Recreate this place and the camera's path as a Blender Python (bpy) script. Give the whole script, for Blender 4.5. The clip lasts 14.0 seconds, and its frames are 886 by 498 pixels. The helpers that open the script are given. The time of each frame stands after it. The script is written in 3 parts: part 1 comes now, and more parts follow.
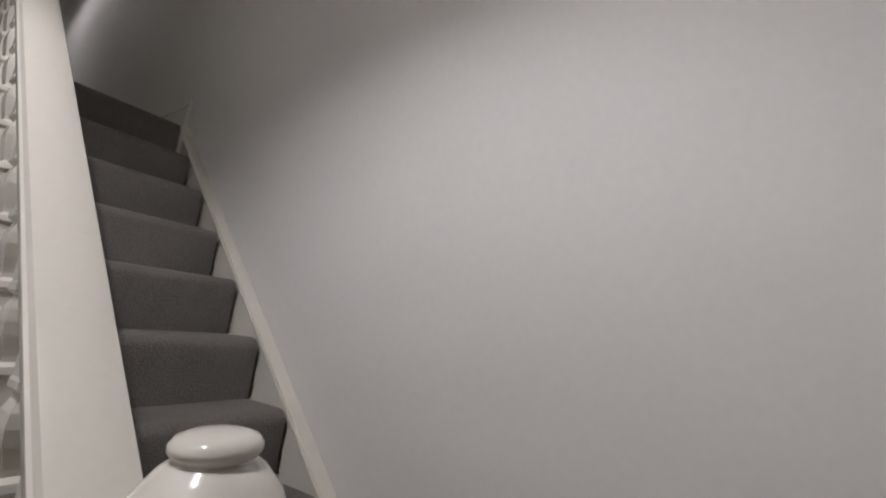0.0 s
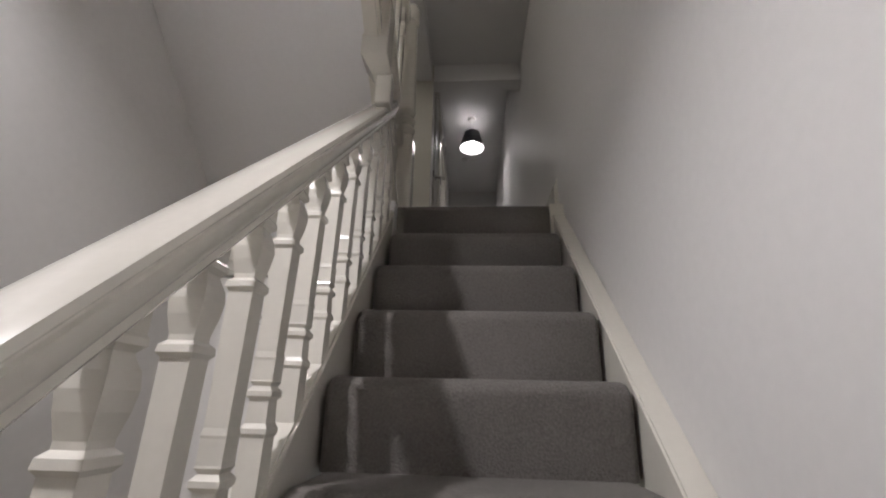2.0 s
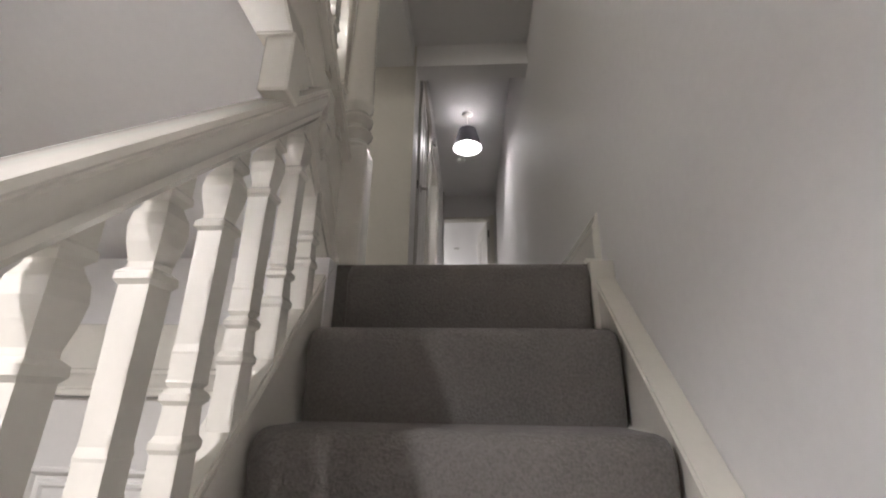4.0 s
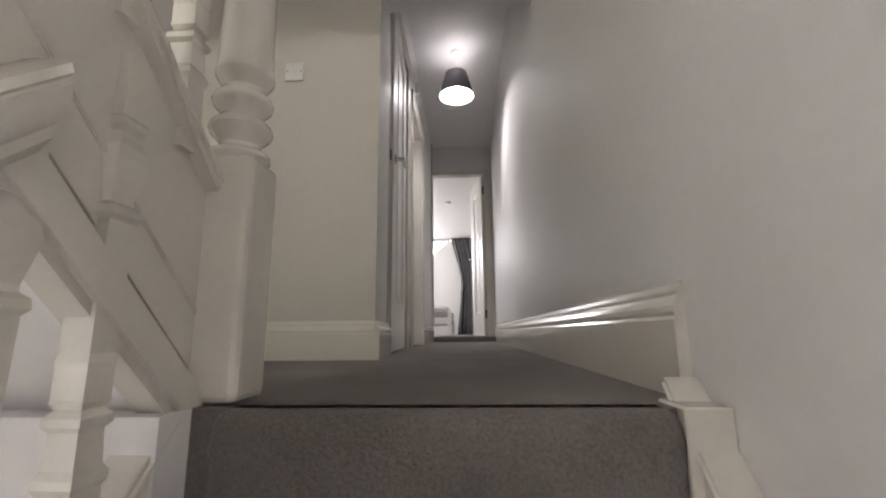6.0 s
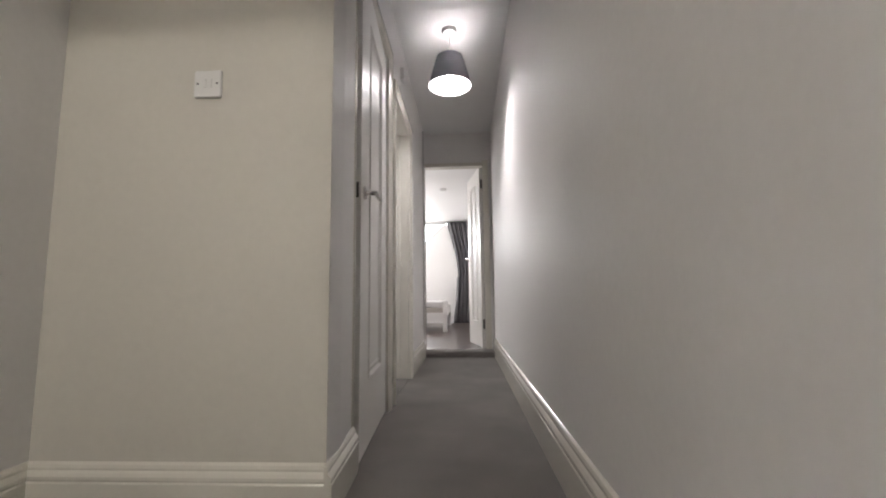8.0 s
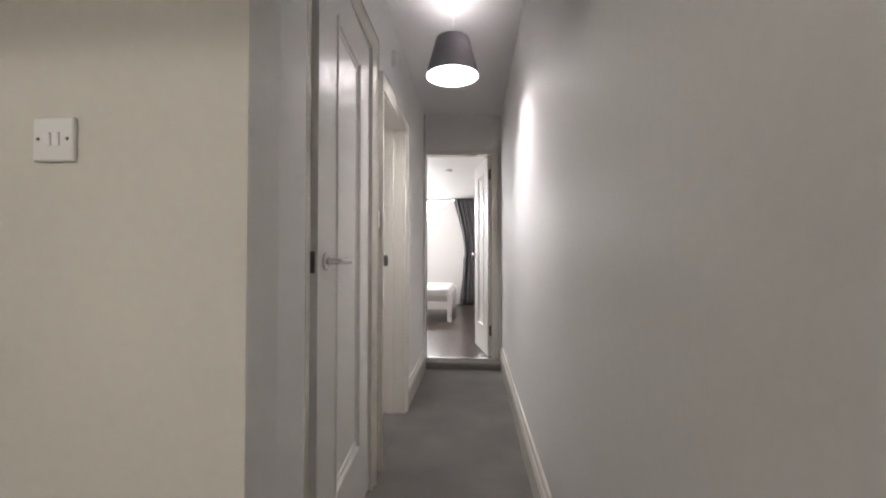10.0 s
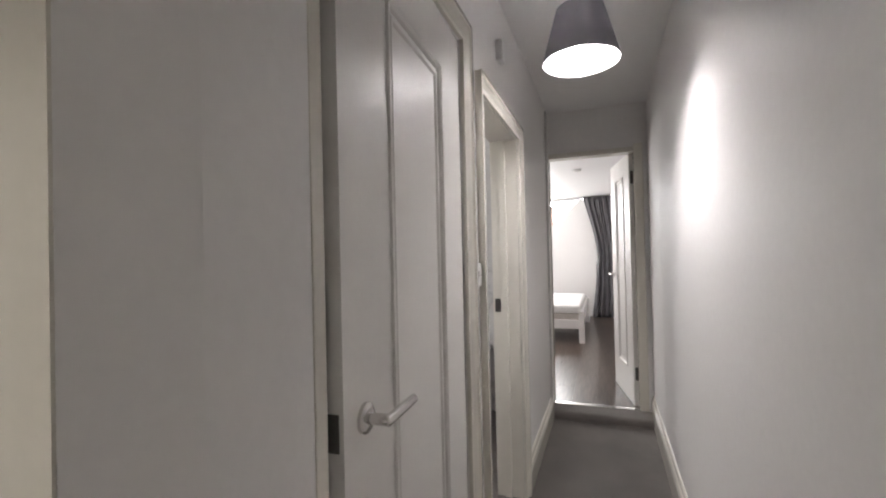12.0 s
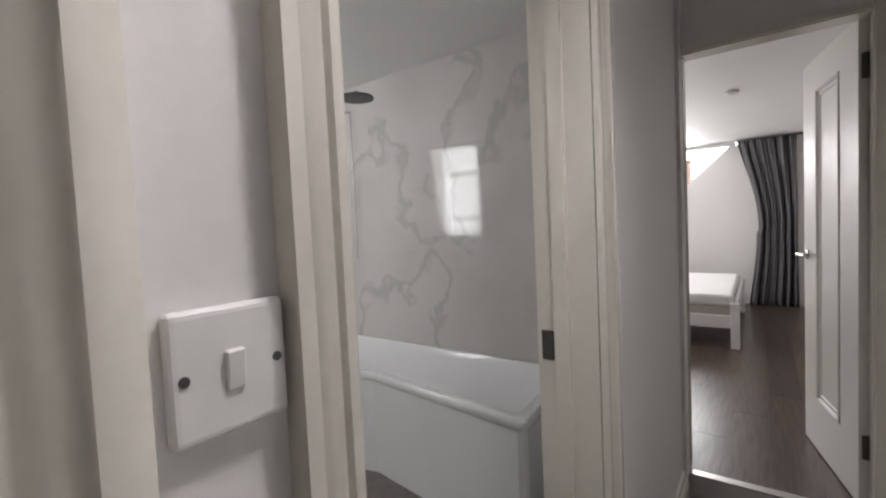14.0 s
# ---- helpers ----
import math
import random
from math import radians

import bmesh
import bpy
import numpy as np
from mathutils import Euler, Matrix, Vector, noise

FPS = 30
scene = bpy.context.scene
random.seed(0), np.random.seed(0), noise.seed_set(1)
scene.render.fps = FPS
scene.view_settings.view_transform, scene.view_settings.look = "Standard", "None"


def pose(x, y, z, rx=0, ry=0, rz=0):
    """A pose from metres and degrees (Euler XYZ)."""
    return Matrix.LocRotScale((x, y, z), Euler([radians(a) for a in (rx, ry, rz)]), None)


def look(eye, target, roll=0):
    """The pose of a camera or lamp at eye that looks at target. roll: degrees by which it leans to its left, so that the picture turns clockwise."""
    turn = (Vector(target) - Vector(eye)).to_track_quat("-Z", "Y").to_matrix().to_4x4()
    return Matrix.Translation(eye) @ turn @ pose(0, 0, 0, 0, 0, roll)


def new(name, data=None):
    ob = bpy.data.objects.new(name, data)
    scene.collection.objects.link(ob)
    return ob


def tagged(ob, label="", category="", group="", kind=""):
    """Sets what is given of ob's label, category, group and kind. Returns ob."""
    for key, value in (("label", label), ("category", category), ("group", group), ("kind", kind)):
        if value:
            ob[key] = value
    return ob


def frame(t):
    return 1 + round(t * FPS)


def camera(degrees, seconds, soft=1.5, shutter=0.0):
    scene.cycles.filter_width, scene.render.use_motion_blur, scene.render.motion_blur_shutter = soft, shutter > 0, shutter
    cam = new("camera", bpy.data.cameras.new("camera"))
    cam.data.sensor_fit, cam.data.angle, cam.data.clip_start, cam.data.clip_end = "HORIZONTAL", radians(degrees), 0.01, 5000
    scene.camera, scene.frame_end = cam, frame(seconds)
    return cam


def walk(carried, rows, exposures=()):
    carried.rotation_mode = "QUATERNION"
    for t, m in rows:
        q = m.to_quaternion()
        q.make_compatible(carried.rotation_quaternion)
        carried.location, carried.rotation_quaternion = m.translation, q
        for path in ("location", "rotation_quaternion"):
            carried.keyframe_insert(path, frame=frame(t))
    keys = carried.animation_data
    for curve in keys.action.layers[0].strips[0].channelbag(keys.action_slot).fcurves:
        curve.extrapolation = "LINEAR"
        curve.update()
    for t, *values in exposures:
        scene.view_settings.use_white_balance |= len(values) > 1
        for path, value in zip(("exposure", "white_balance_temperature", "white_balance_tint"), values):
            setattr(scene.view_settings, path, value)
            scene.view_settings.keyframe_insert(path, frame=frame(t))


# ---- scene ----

cam = camera(91.6, 14.0, 2.1)
PATH = [
    (0, (-0.922, -2.183, -0.888), (0.689, -1.062, -0.505), 4.8),
    (0.5, (-0.707, -2.173, -0.899), (0.310, -0.510, -0.452), 3.7),
    (1, (-0.554, -2.094, -0.885), (-0.228, -0.179, -0.409), 2.2),
    (1.5, (-0.454, -1.964, -0.88), (-0.517, -0.042, -0.332), 1.4),
    (2, (-0.398, -1.674, -0.815), (-0.526, 0.203, -0.135), 1.4),
    (2.5, (-0.376, -1.451, -0.642), (-0.545, 0.403, 0.087), 2.4),
    (3, (-0.353, -1.314, -0.54), (-0.583, 0.541, 0.174), 2.8),
    (3.5, (-0.351, -1.22, -0.431), (-0.558, 0.648, 0.253), 2.4),
    (4, (-0.364, -1.05, -0.332), (-0.49, 0.836, 0.321), 0.9),
    (6.5, (-0.322, -0.463, 0.235), (-0.429, 1.509, 0.556), -0.7),
    (7, (-0.313, -0.332, 0.376), (-0.413, 1.645, 0.658), -0.6),
    (7.5, (-0.316, -0.212, 0.49), (-0.412, 1.768, 0.753), -0.7),
    (10, (-0.275, 0.347, 1.018), (-0.414, 2.341, 1.063), -0.0),
    (10.5, (-0.282, 0.426, 1.132), (-0.573, 2.404, 1.168), 1.5),
    (11, (-0.339, 0.541, 1.197), (-0.814, 2.483, 1.246), 0.4),
    (11.5, (-0.364, 0.657, 1.275), (-0.952, 2.568, 1.232), -0.6),
    (12, (-0.315, 0.932, 1.284), (-1.02, 2.803, 1.306), -1.3),
    (12.5, (-0.312, 1.239, 1.3), (-1.072, 3.088, 1.274), -2.2),
    (13, (-0.35, 1.592, 1.294), (-1.185, 3.406, 1.173), -2.8),
    (13.5, (-0.393, 1.921, 1.278), (-1.395, 3.646, 1.144), -3.1),
    (14, (-0.453, 2.225, 1.291), (-1.636, 3.835, 1.194), -2.7),
]
walk(cam, [(t, look(eye, target, roll)) for t, eye, target, roll in PATH],
     exposures=[(0.0, -0.25), (1.0, -0.05), (2.0, 0.2), (3.0, 0.6), (4.0, 0.95), (6.5, 1.58), (7.5, 1.7), (10.5, 1.72), (12.0, 1.65), (12.7, 1.5), (13.4, 1.15), (14.0, 0.95)])

# ---------------------------------------------------------------- world and light
world = bpy.data.worlds.new("world")
scene.world = world
world.use_nodes = True
wn = world.node_tree.nodes
sky = wn.new("ShaderNodeTexSky")
sky.sky_type = "NISHITA"
sky.sun_disc = False
sky.sun_elevation, sky.sun_rotation = radians(35), radians(200)
world.node_tree.links.new(sky.outputs[0], wn["Background"].inputs[0])
wn["Background"].inputs[1].default_value = 0.12


def lamp(name, kind, m, energy, colour, size=0.05, size_y=None):
    data = bpy.data.lights.new(name, kind)
    data.energy, data.color = energy, colour
    if kind == "AREA":
        data.shape, data.size, data.size_y = "RECTANGLE", size, size_y or size
    else:
        data.shadow_soft_size = size
    ob = new(name, data)
    ob.matrix_world = m
    return ob


PENDANT = (-0.385, 2.66, 2.41)
HALL_PENDANT = (-1.34, -1.78, 1.05)
UPPER_FILL = (-1.12, -1.35, 3.1)
lamp("corridor_bulb", "POINT", pose(PENDANT[0], PENDANT[1], 2.125), 10.0, (1.0, 0.95, 0.985), 0.075)
lamp("hall_bulb", "POINT", pose(HALL_PENDANT[0], HALL_PENDANT[1], 0.635), 76, (1.0, 0.97, 1.0), 0.035)
# unseen fill light added above the upper flight to brighten the landing
lamp("upper_fill", "POINT", pose(UPPER_FILL[0], UPPER_FILL[1], 2.02), 6.5, (1.0, 0.94, 0.84), 0.09)
# daylight through the roof window and the bathroom window
lamp("gable_window_light", "AREA", pose(-1.62, 9.42, 1.98, -90, 0, 0), 10, (1.0, 0.97, 0.96), 0.9, 0.4)
# fill added at the windowless left wall to light the bedroom evenly
lamp("bedroom_fill_light", "AREA", pose(-2.66, 7.2, 1.5, 0, -90, 0), 18, (1.0, 0.96, 0.95), 1.0, 1.6)
lamp("bathroom_window_light", "AREA", look((-3.1, 2.52, 1.7), (-2.6, 4.3, 1.2)), 4.0, (1.0, 0.97, 0.94), 0.5, 0.9)


# ---------------------------------------------------------------- materials
def material(name, colour, rough=0.5, metal=0.0, spread=0.06, scale=6.0, fine=120.0, bump=0.05, depth=0.002, coat=0.0, spec=0.5):
    m = bpy.data.materials.new(name)
    m.use_nodes = True
    n, l = m.node_tree.nodes, m.node_tree.links
    b = n["Principled BSDF"]
    co = n.new("ShaderNodeTexCoord")
    big, small = n.new("ShaderNodeTexNoise"), n.new("ShaderNodeTexNoise")
    big.inputs["Scale"].default_value, big.inputs["Detail"].default_value = scale, 5
    small.inputs["Scale"].default_value, small.inputs["Detail"].default_value = fine, 3
    l.new(co.outputs["Object"], big.inputs["Vector"])
    l.new(co.outputs["Object"], small.inputs["Vector"])
    add = n.new("ShaderNodeMath")
    add.operation = "MULTIPLY_ADD"
    add.inputs[1].default_value = 0.5
    l.new(small.outputs[0], add.inputs[0])
    half = n.new("ShaderNodeMath")
    half.operation = "MULTIPLY"
    half.inputs[1].default_value = 0.5
    l.new(big.outputs[0], half.inputs[0])
    l.new(half.outputs[0], add.inputs[2])
    ramp = n.new("ShaderNodeValToRGB")
    lo = [max(0, c * (1 - spread * 2)) for c in colour]
    hi = [min(1, c * (1 + spread * 2)) for c in colour]
    ramp.color_ramp.elements[0].position, ramp.color_ramp.elements[1].position = 0.3, 0.7
    ramp.color_ramp.elements[0].color, ramp.color_ramp.elements[1].color = (*lo, 1), (*hi, 1)
    l.new(add.outputs[0], ramp.inputs[0])
    l.new(ramp.outputs[0], b.inputs["Base Color"])
    b.inputs["Roughness"].default_value, b.inputs["Metallic"].default_value = rough, metal
    b.inputs["Specular IOR Level"].default_value = spec
    b.inputs["Coat Weight"].default_value, b.inputs["Coat Roughness"].default_value = coat, 0.12
    if bump:
        bu = n.new("ShaderNodeBump")
        bu.inputs["Strength"].default_value, bu.inputs["Distance"].default_value = bump, depth
        l.new(add.outputs[0], bu.inputs["Height"])
        l.new(bu.outputs[0], b.inputs["Normal"])
    return m


def glowing(name, colour, strength):
    m = bpy.data.materials.new(name)
    m.use_nodes = True
    b = m.node_tree.nodes["Principled BSDF"]
    b.inputs["Base Color"].default_value = (*colour, 1)
    b.inputs["Emission Color"].default_value = (*colour, 1)
    b.inputs["Emission Strength"].default_value = strength
    return m


def carpet_material(name, colour):
    m = material(name, colour, 0.95, 0, 0.15, 3.0, 190.0, 1.0, 0.008)
    b = m.node_tree.nodes["Principled BSDF"]
    b.inputs["Sheen Weight"].default_value = 0.12
    b.inputs["Sheen Roughness"].default_value = 0.4
    b.inputs["Specular IOR Level"].default_value = 0.1
    return m


def marble_material():
    m = bpy.data.materials.new("marble")
    m.use_nodes = True
    n, l = m.node_tree.nodes, m.node_tree.links
    b = n["Principled BSDF"]
    geo = n.new("ShaderNodeNewGeometry")
    warp = n.new("ShaderNodeTexNoise")
    warp.inputs["Scale"].default_value, warp.inputs["Detail"].default_value = 1.6, 7
    l.new(geo.outputs["Position"], warp.inputs["Vector"])
    mix = n.new("ShaderNodeVectorMath")
    mix.operation = "MULTIPLY_ADD"
    mix.inputs[1].default_value = (0.7, 0.7, 0.7)
    l.new(warp.outputs["Color"], mix.inputs[0])
    l.new(geo.outputs["Position"], mix.inputs[2])
    vein = n.new("ShaderNodeTexNoise")
    vein.inputs["Scale"].default_value, vein.inputs["Detail"].default_value = 0.9, 5
    l.new(mix.outputs[0], vein.inputs["Vector"])
    ramp = n.new("ShaderNodeValToRGB")
    e = ramp.color_ramp.elements
    e[0].position, e[0].color = 0.25, (0.47, 0.45, 0.435, 1)
    e[1].position, e[1].color = 0.8, (0.64, 0.62, 0.60, 1)
    for p, c in ((0.475, 0.57), (0.496, 0.46), (0.502, 0.48), (0.515, 0.58)):
        x = e.new(p)
        x.color = (c, c * 0.97, c * 0.95, 1)
    l.new(vein.outputs[0], ramp.inputs[0])
    l.new(ramp.outputs[0], b.inputs["Base Color"])
    b.inputs["Roughness"].default_value = 0.07
    return m


def laminate_material():
    m = bpy.data.materials.new("dark_laminate")
    m.use_nodes = True
    n, l = m.node_tree.nodes, m.node_tree.links
    b = n["Principled BSDF"]
    co, info = n.new("ShaderNodeTexCoord"), n.new("ShaderNodeObjectInfo")
    mp = n.new("ShaderNodeMapping")
    mp.inputs["Scale"].default_value = (18, 1.6, 18)
    l.new(co.outputs["Object"], mp.inputs["Vector"])
    g = n.new("ShaderNodeTexNoise")
    g.inputs["Scale"].default_value, g.inputs["Detail"].default_value = 2.5, 8
    l.new(mp.outputs[0], g.inputs["Vector"])
    ramp = n.new("ShaderNodeValToRGB")
    ramp.color_ramp.elements[0].position, ramp.color_ramp.elements[1].position = 0.3, 0.75
    ramp.color_ramp.elements[0].color, ramp.color_ramp.elements[1].color = (0.045, 0.032, 0.026, 1), (0.12, 0.088, 0.072, 1)
    l.new(g.outputs[0], ramp.inputs[0])
    hue = n.new("ShaderNodeHueSaturation")
    va = n.new("ShaderNodeMath")
    va.operation, va.inputs[1].default_value, va.inputs[2].default_value = "MULTIPLY_ADD", 0.5, 0.75
    l.new(info.outputs["Random"], va.inputs[0])
    l.new(va.outputs[0], hue.inputs["Value"])
    l.new(ramp.outputs[0], hue.inputs["Color"])
    l.new(hue.outputs[0], b.inputs["Base Color"])
    b.inputs["Roughness"].default_value = 0.28
    return m


WALL = material("wall_paint", (0.775, 0.758, 0.745), 0.55, 0, 0.014, 1.2, 45, 0.16, 0.005, 0.0, 0.13)
CREAM = material("cream_paint", (0.64, 0.612, 0.55), 0.55, 0, 0.014, 1.2, 45, 0.16, 0.005, 0.0, 0.13)
CEIL = material("ceiling_paint", (0.80, 0.79, 0.785), 0.6, 0, 0.012, 1.5, 60, 0.08, 0.003)
GLOSS = material("white_gloss", (0.72, 0.69, 0.62), 0.16, 0, 0.015, 4, 90, 0.05, 0.002, 0.3)
DOORW = material("door_paint", (0.71, 0.69, 0.66), 0.40, 0, 0.012, 3, 90, 0.04, 0.002)
CARPET = carpet_material("carpet", (0.178, 0.164, 0.152))
PLASTIC = material("white_plastic", (0.78, 0.77, 0.75), 0.3, 0, 0.005, 5, 50, 0.0)
CHROME = material("brushed_steel", (0.62, 0.60, 0.58), 0.24, 1.0, 0.04, 10, 200, 0.02, 0.001)
DARKMETAL = material("dark_hinge", (0.10, 0.095, 0.09), 0.45, 0.6, 0.1, 20, 200, 0.05, 0.001)
SHADE = material("grey_fabric", (0.16, 0.155, 0.165), 0.85, 0, 0.1, 12, 500, 0.3, 0.002)
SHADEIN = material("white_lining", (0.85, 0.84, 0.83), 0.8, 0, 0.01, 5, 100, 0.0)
PALE = material("pale_fabric", (0.72, 0.70, 0.68), 0.85, 0, 0.03, 12, 400, 0.2, 0.002)
for cloth, tint, share in ((PALE, (0.93, 0.92, 0.91, 1), 0.9), (SHADE, (0.28, 0.275, 0.285, 1), 0.4), (SHADEIN, (0.85, 0.84, 0.84, 1), 0.5)):
    fab = cloth.node_tree
    lucent, blend = fab.nodes.new("ShaderNodeBsdfTranslucent"), fab.nodes.new("ShaderNodeMixShader")
    lucent.inputs["Color"].default_value = tint
    blend.inputs[0].default_value = share
    fab.links.new(fab.nodes["Principled BSDF"].outputs[0], blend.inputs[1])
    fab.links.new(lucent.outputs[0], blend.inputs[2])
    fab.links.new(blend.outputs[0], fab.nodes["Material Output"].inputs["Surface"])
BULB = glowing("bulb_glass", (1.0, 0.96, 0.93), 9)
CURTAIN = material("grey_curtain", (0.13, 0.125, 0.132), 0.9, 0, 0.12, 8, 300, 0.3, 0.003)
BEDWHITE = material("bed_white", (0.78, 0.76, 0.75), 0.35, 0, 0.01, 4, 60, 0.02)
SHEET = material("mattress_cloth", (0.74, 0.73, 0.72), 0.9, 0, 0.03, 6, 200, 0.3, 0.003)
MATSIDE = material("mattress_side", (0.42, 0.38, 0.35), 0.9, 0, 0.06, 6, 200, 0.3, 0.003)
ACRYLIC = material("bath_acrylic", (0.80, 0.80, 0.81), 0.12, 0, 0.006, 3, 40, 0.0)
MARBLE = marble_material()
LAMINATE = laminate_material()
BATHFLOOR = material("bath_floor", (0.16, 0.14, 0.13), 0.35, 0, 0.15, 5, 60, 0.1)
# pale colour of the unseen hall floor, picked to bounce light upwards
BOUNCE_FLOOR = material("pale_bounce_floor", (0.46, 0.37, 0.27), 0.45, 0, 0.12, 4, 40, 0.1, 0.002)
# near-black that stands in for the shade behind door 1
GAP = material("gap_shade", (0.02, 0.02, 0.02), 0.9, 0, 0.1, 5, 60, 0.0)
SKYGLOW = glowing("bright_sky", (0.95, 0.97, 1.0), 3.2)
ORANGE = material("orange_render", (0.80, 0.50, 0.38), 0.8, 0, 0.1, 5, 60, 0.1)


# ---------------------------------------------------------------- mesh helpers
def mesh_object(name, bm, mat, parent=None, smooth=False, label=""):
    bmesh.ops.recalc_face_normals(bm, faces=bm.faces)
    me = bpy.data.meshes.new(name)
    bm.to_mesh(me)
    bm.free()
    me.materials.append(mat)
    if smooth:
        for p in me.polygons:
            p.use_smooth = True
    ob = new(name, me)
    if parent:
        ob.parent = parent
    if label:
        ob["label"] = label
    return ob


def add_box(bm, x0, x1, y0, y1, z0, z1, bev=0.0, seg=2):
    vs = [bm.verts.new((x, y, z)) for x in (x0, x1) for y in (y0, y1) for z in (z0, z1)]
    fs = [bm.faces.new([vs[i] for i in q]) for q in ((0, 1, 3, 2), (4, 6, 7, 5), (0, 4, 5, 1), (2, 3, 7, 6), (0, 2, 6, 4), (1, 5, 7, 3))]
    if bev:
        es = list({e for f in fs for e in f.edges})
        bmesh.ops.bevel(bm, geom=es, offset=bev, segments=seg, affect="EDGES", profile=0.6)
    return bm


def box(name, x0, x1, y0, y1, z0, z1, mat, parent=None, bev=0.0, label=""):
    return mesh_object(name, add_box(bmesh.new(), x0, x1, y0, y1, z0, z1, bev), mat, parent, False, label)


def add_extrude(bm, profile, a, b, place):
    """A closed profile of (u, v) run from a to b; place(u, v, w) gives the point."""
    r0 = [bm.verts.new(place(u, v, a)) for u, v in profile]
    r1 = [bm.verts.new(place(u, v, b)) for u, v in profile]
    n = len(profile)
    for i in range(n):
        bm.faces.new((r0[i], r0[(i + 1) % n], r1[(i + 1) % n], r1[i]))
    bm.faces.new(r0)
    bm.faces.new(r1[::-1])
    return bm


def extrude(name, profile, a, b, place, mat, parent=None, smooth=False, label=""):
    return mesh_object(name, add_extrude(bmesh.new(), profile, a, b, place), mat, parent, smooth, label)


def add_lathe(bm, profile, x, y, sides=32, turn=0.0, mat_index=0):
    """Rings of (radius, z) round a vertical axis."""
    rings = []
    for r, z in profile:
        rings.append([bm.verts.new((x + r * math.cos(turn + 2 * math.pi * i / sides), y + r * math.sin(turn + 2 * math.pi * i / sides), z)) for i in range(sides)])
    for a, b in zip(rings, rings[1:]):
        for i in range(sides):
            bm.faces.new((a[i], a[(i + 1) % sides], b[(i + 1) % sides], b[i]))
    bm.faces.new(rings[0][::-1])
    bm.faces.new(rings[-1])
    return bm


def smooth_by_angle(ob, degrees=35):
    me = ob.data
    for p in me.polygons:
        p.use_smooth = True
    me.set_sharp_from_angle(angle=radians(degrees))
    return ob


def structure(ob, label, category):
    return tagged(ob, label, category, kind="structure")


# ---------------------------------------------------------------- plan
LEFT = -1.55       # outer wall of hall and landing
FACE = 1.126       # wall with the double switch
CL = -0.735        # corridor left wall
HALL = -2.28       # hall floor
TOP = 2.41         # corridor ceiling
SOFF = 1.645       # low soffit over the landing
RECESS = 1.80      # raised part of it before the corridor
BACK = 4.54        # bedroom door wall
BED = 0.055        # bedroom floor
RISE, GOING = 0.19, 0.187


def nose_y(k):
    return 0.005 if k == 0 else 0.033 - GOING * k


def line_z(y):
    return -RISE * (0.033 - y) / GOING


structure(box("wall_right", 0.0, 0.14, -5.0, BACK + 0.10, HALL, 3.2, WALL), "plain off-white painted wall beside stairs and corridor", "wall")
structure(box("wall_left", LEFT - 0.14, LEFT, -5.0, FACE, HALL, 3.2, WALL), "plain off-white painted hall wall", "wall")
structure(box("wall_back", LEFT, 0.0, -5.14, -5.0, HALL, 3.2, WALL), "plain off-white painted wall closing the hall", "wall")
# hall floor out of view, kept pale as a reflector for the soffit
structure(box("floor_hall", LEFT, 0.0, -5.0, 0.1, HALL - 0.1, HALL, BOUNCE_FLOOR), "unseen hall floor, pale brown to bounce light upwards", "floor")
structure(box("ceiling_stairwell", LEFT, 0.0, -5.0, FACE, 3.1, 3.2, CEIL), "white ceiling high above the stairwell", "ceiling")
structure(box("ceiling_landing", LEFT, CL + 0.025, 0.20, FACE, SOFF, SOFF + 0.3, CEIL), "low off-white soffit over the landing", "ceiling")
structure(box("ceiling_recess", CL + 0.025, 0.0, 0.20, FACE, RECESS, RECESS + 0.2, CEIL), "raised off-white soffit before the corridor", "ceiling")
structure(box("ceiling_beam", -0.697, 0.0, FACE, FACE + 0.13, SOFF - 0.005, 3.1, CEIL), "off-white lintel across the corridor mouth", "beam")
# face wall with the pier at the corridor corner
structure(box("wall_core", LEFT, -0.697, FACE + 0.003, FACE + 0.13, 0.0, 3.1, WALL), "off-white wall behind the landing", "wall")
structure(box("wall_face", LEFT, -0.6975, FACE, FACE + 0.003, 0.0, 3.1, CREAM), "cream painted landing wall with a light switch", "wall")
pier = [(-0.697, FACE + 0.13), (-0.716, 1.480), (CL - 0.13, 1.480), (CL - 0.13, FACE + 0.13)]
structure(extrude("wall_pier", pier, 0.0, TOP, lambda u, v, w: (u, v, w), WALL), "off-white wall return beside the panelled door", "wall")
# corridor left wall round the two doorways
D1A, D1B, DH = 1.494, 2.225, 1.955
B2A, B2B = 2.455, 3.185
bm = bmesh.new()
add_box(bm, CL - 0.14, CL, D1B + 0.012, B2A, 0.0, TOP)
add_box(bm, CL - 0.14, CL, B2B, BACK + 0.10, 0.0, TOP)
structure(mesh_object("wall_corridor", bm, WALL), "off-white painted corridor wall between two doorways", "wall")
structure(box("wall_over_door_1", CL - 0.14, CL, 1.480, D1B + 0.012, DH + 0.012, TOP, WALL), "off-white wall above the panelled door", "wall")
structure(box("wall_over_door_2", CL - 0.14, CL, B2A, B2B, 1.885, TOP, WALL), "off-white wall above the bathroom doorway", "wall")
structure(box("ceiling_corridor", CL, 0.0, FACE + 0.13, BACK, TOP, TOP + 0.1, CEIL), "white painted corridor ceiling", "ceiling")
# wall at the corridor's end round the bedroom door
FA, FB, FH = -0.742, -0.088, 2.045
structure(box("wall_end", FB, 0.0, BACK, BACK + 0.10, 0.0, TOP, WALL), "narrow off-white wall beside the bedroom door", "wall")
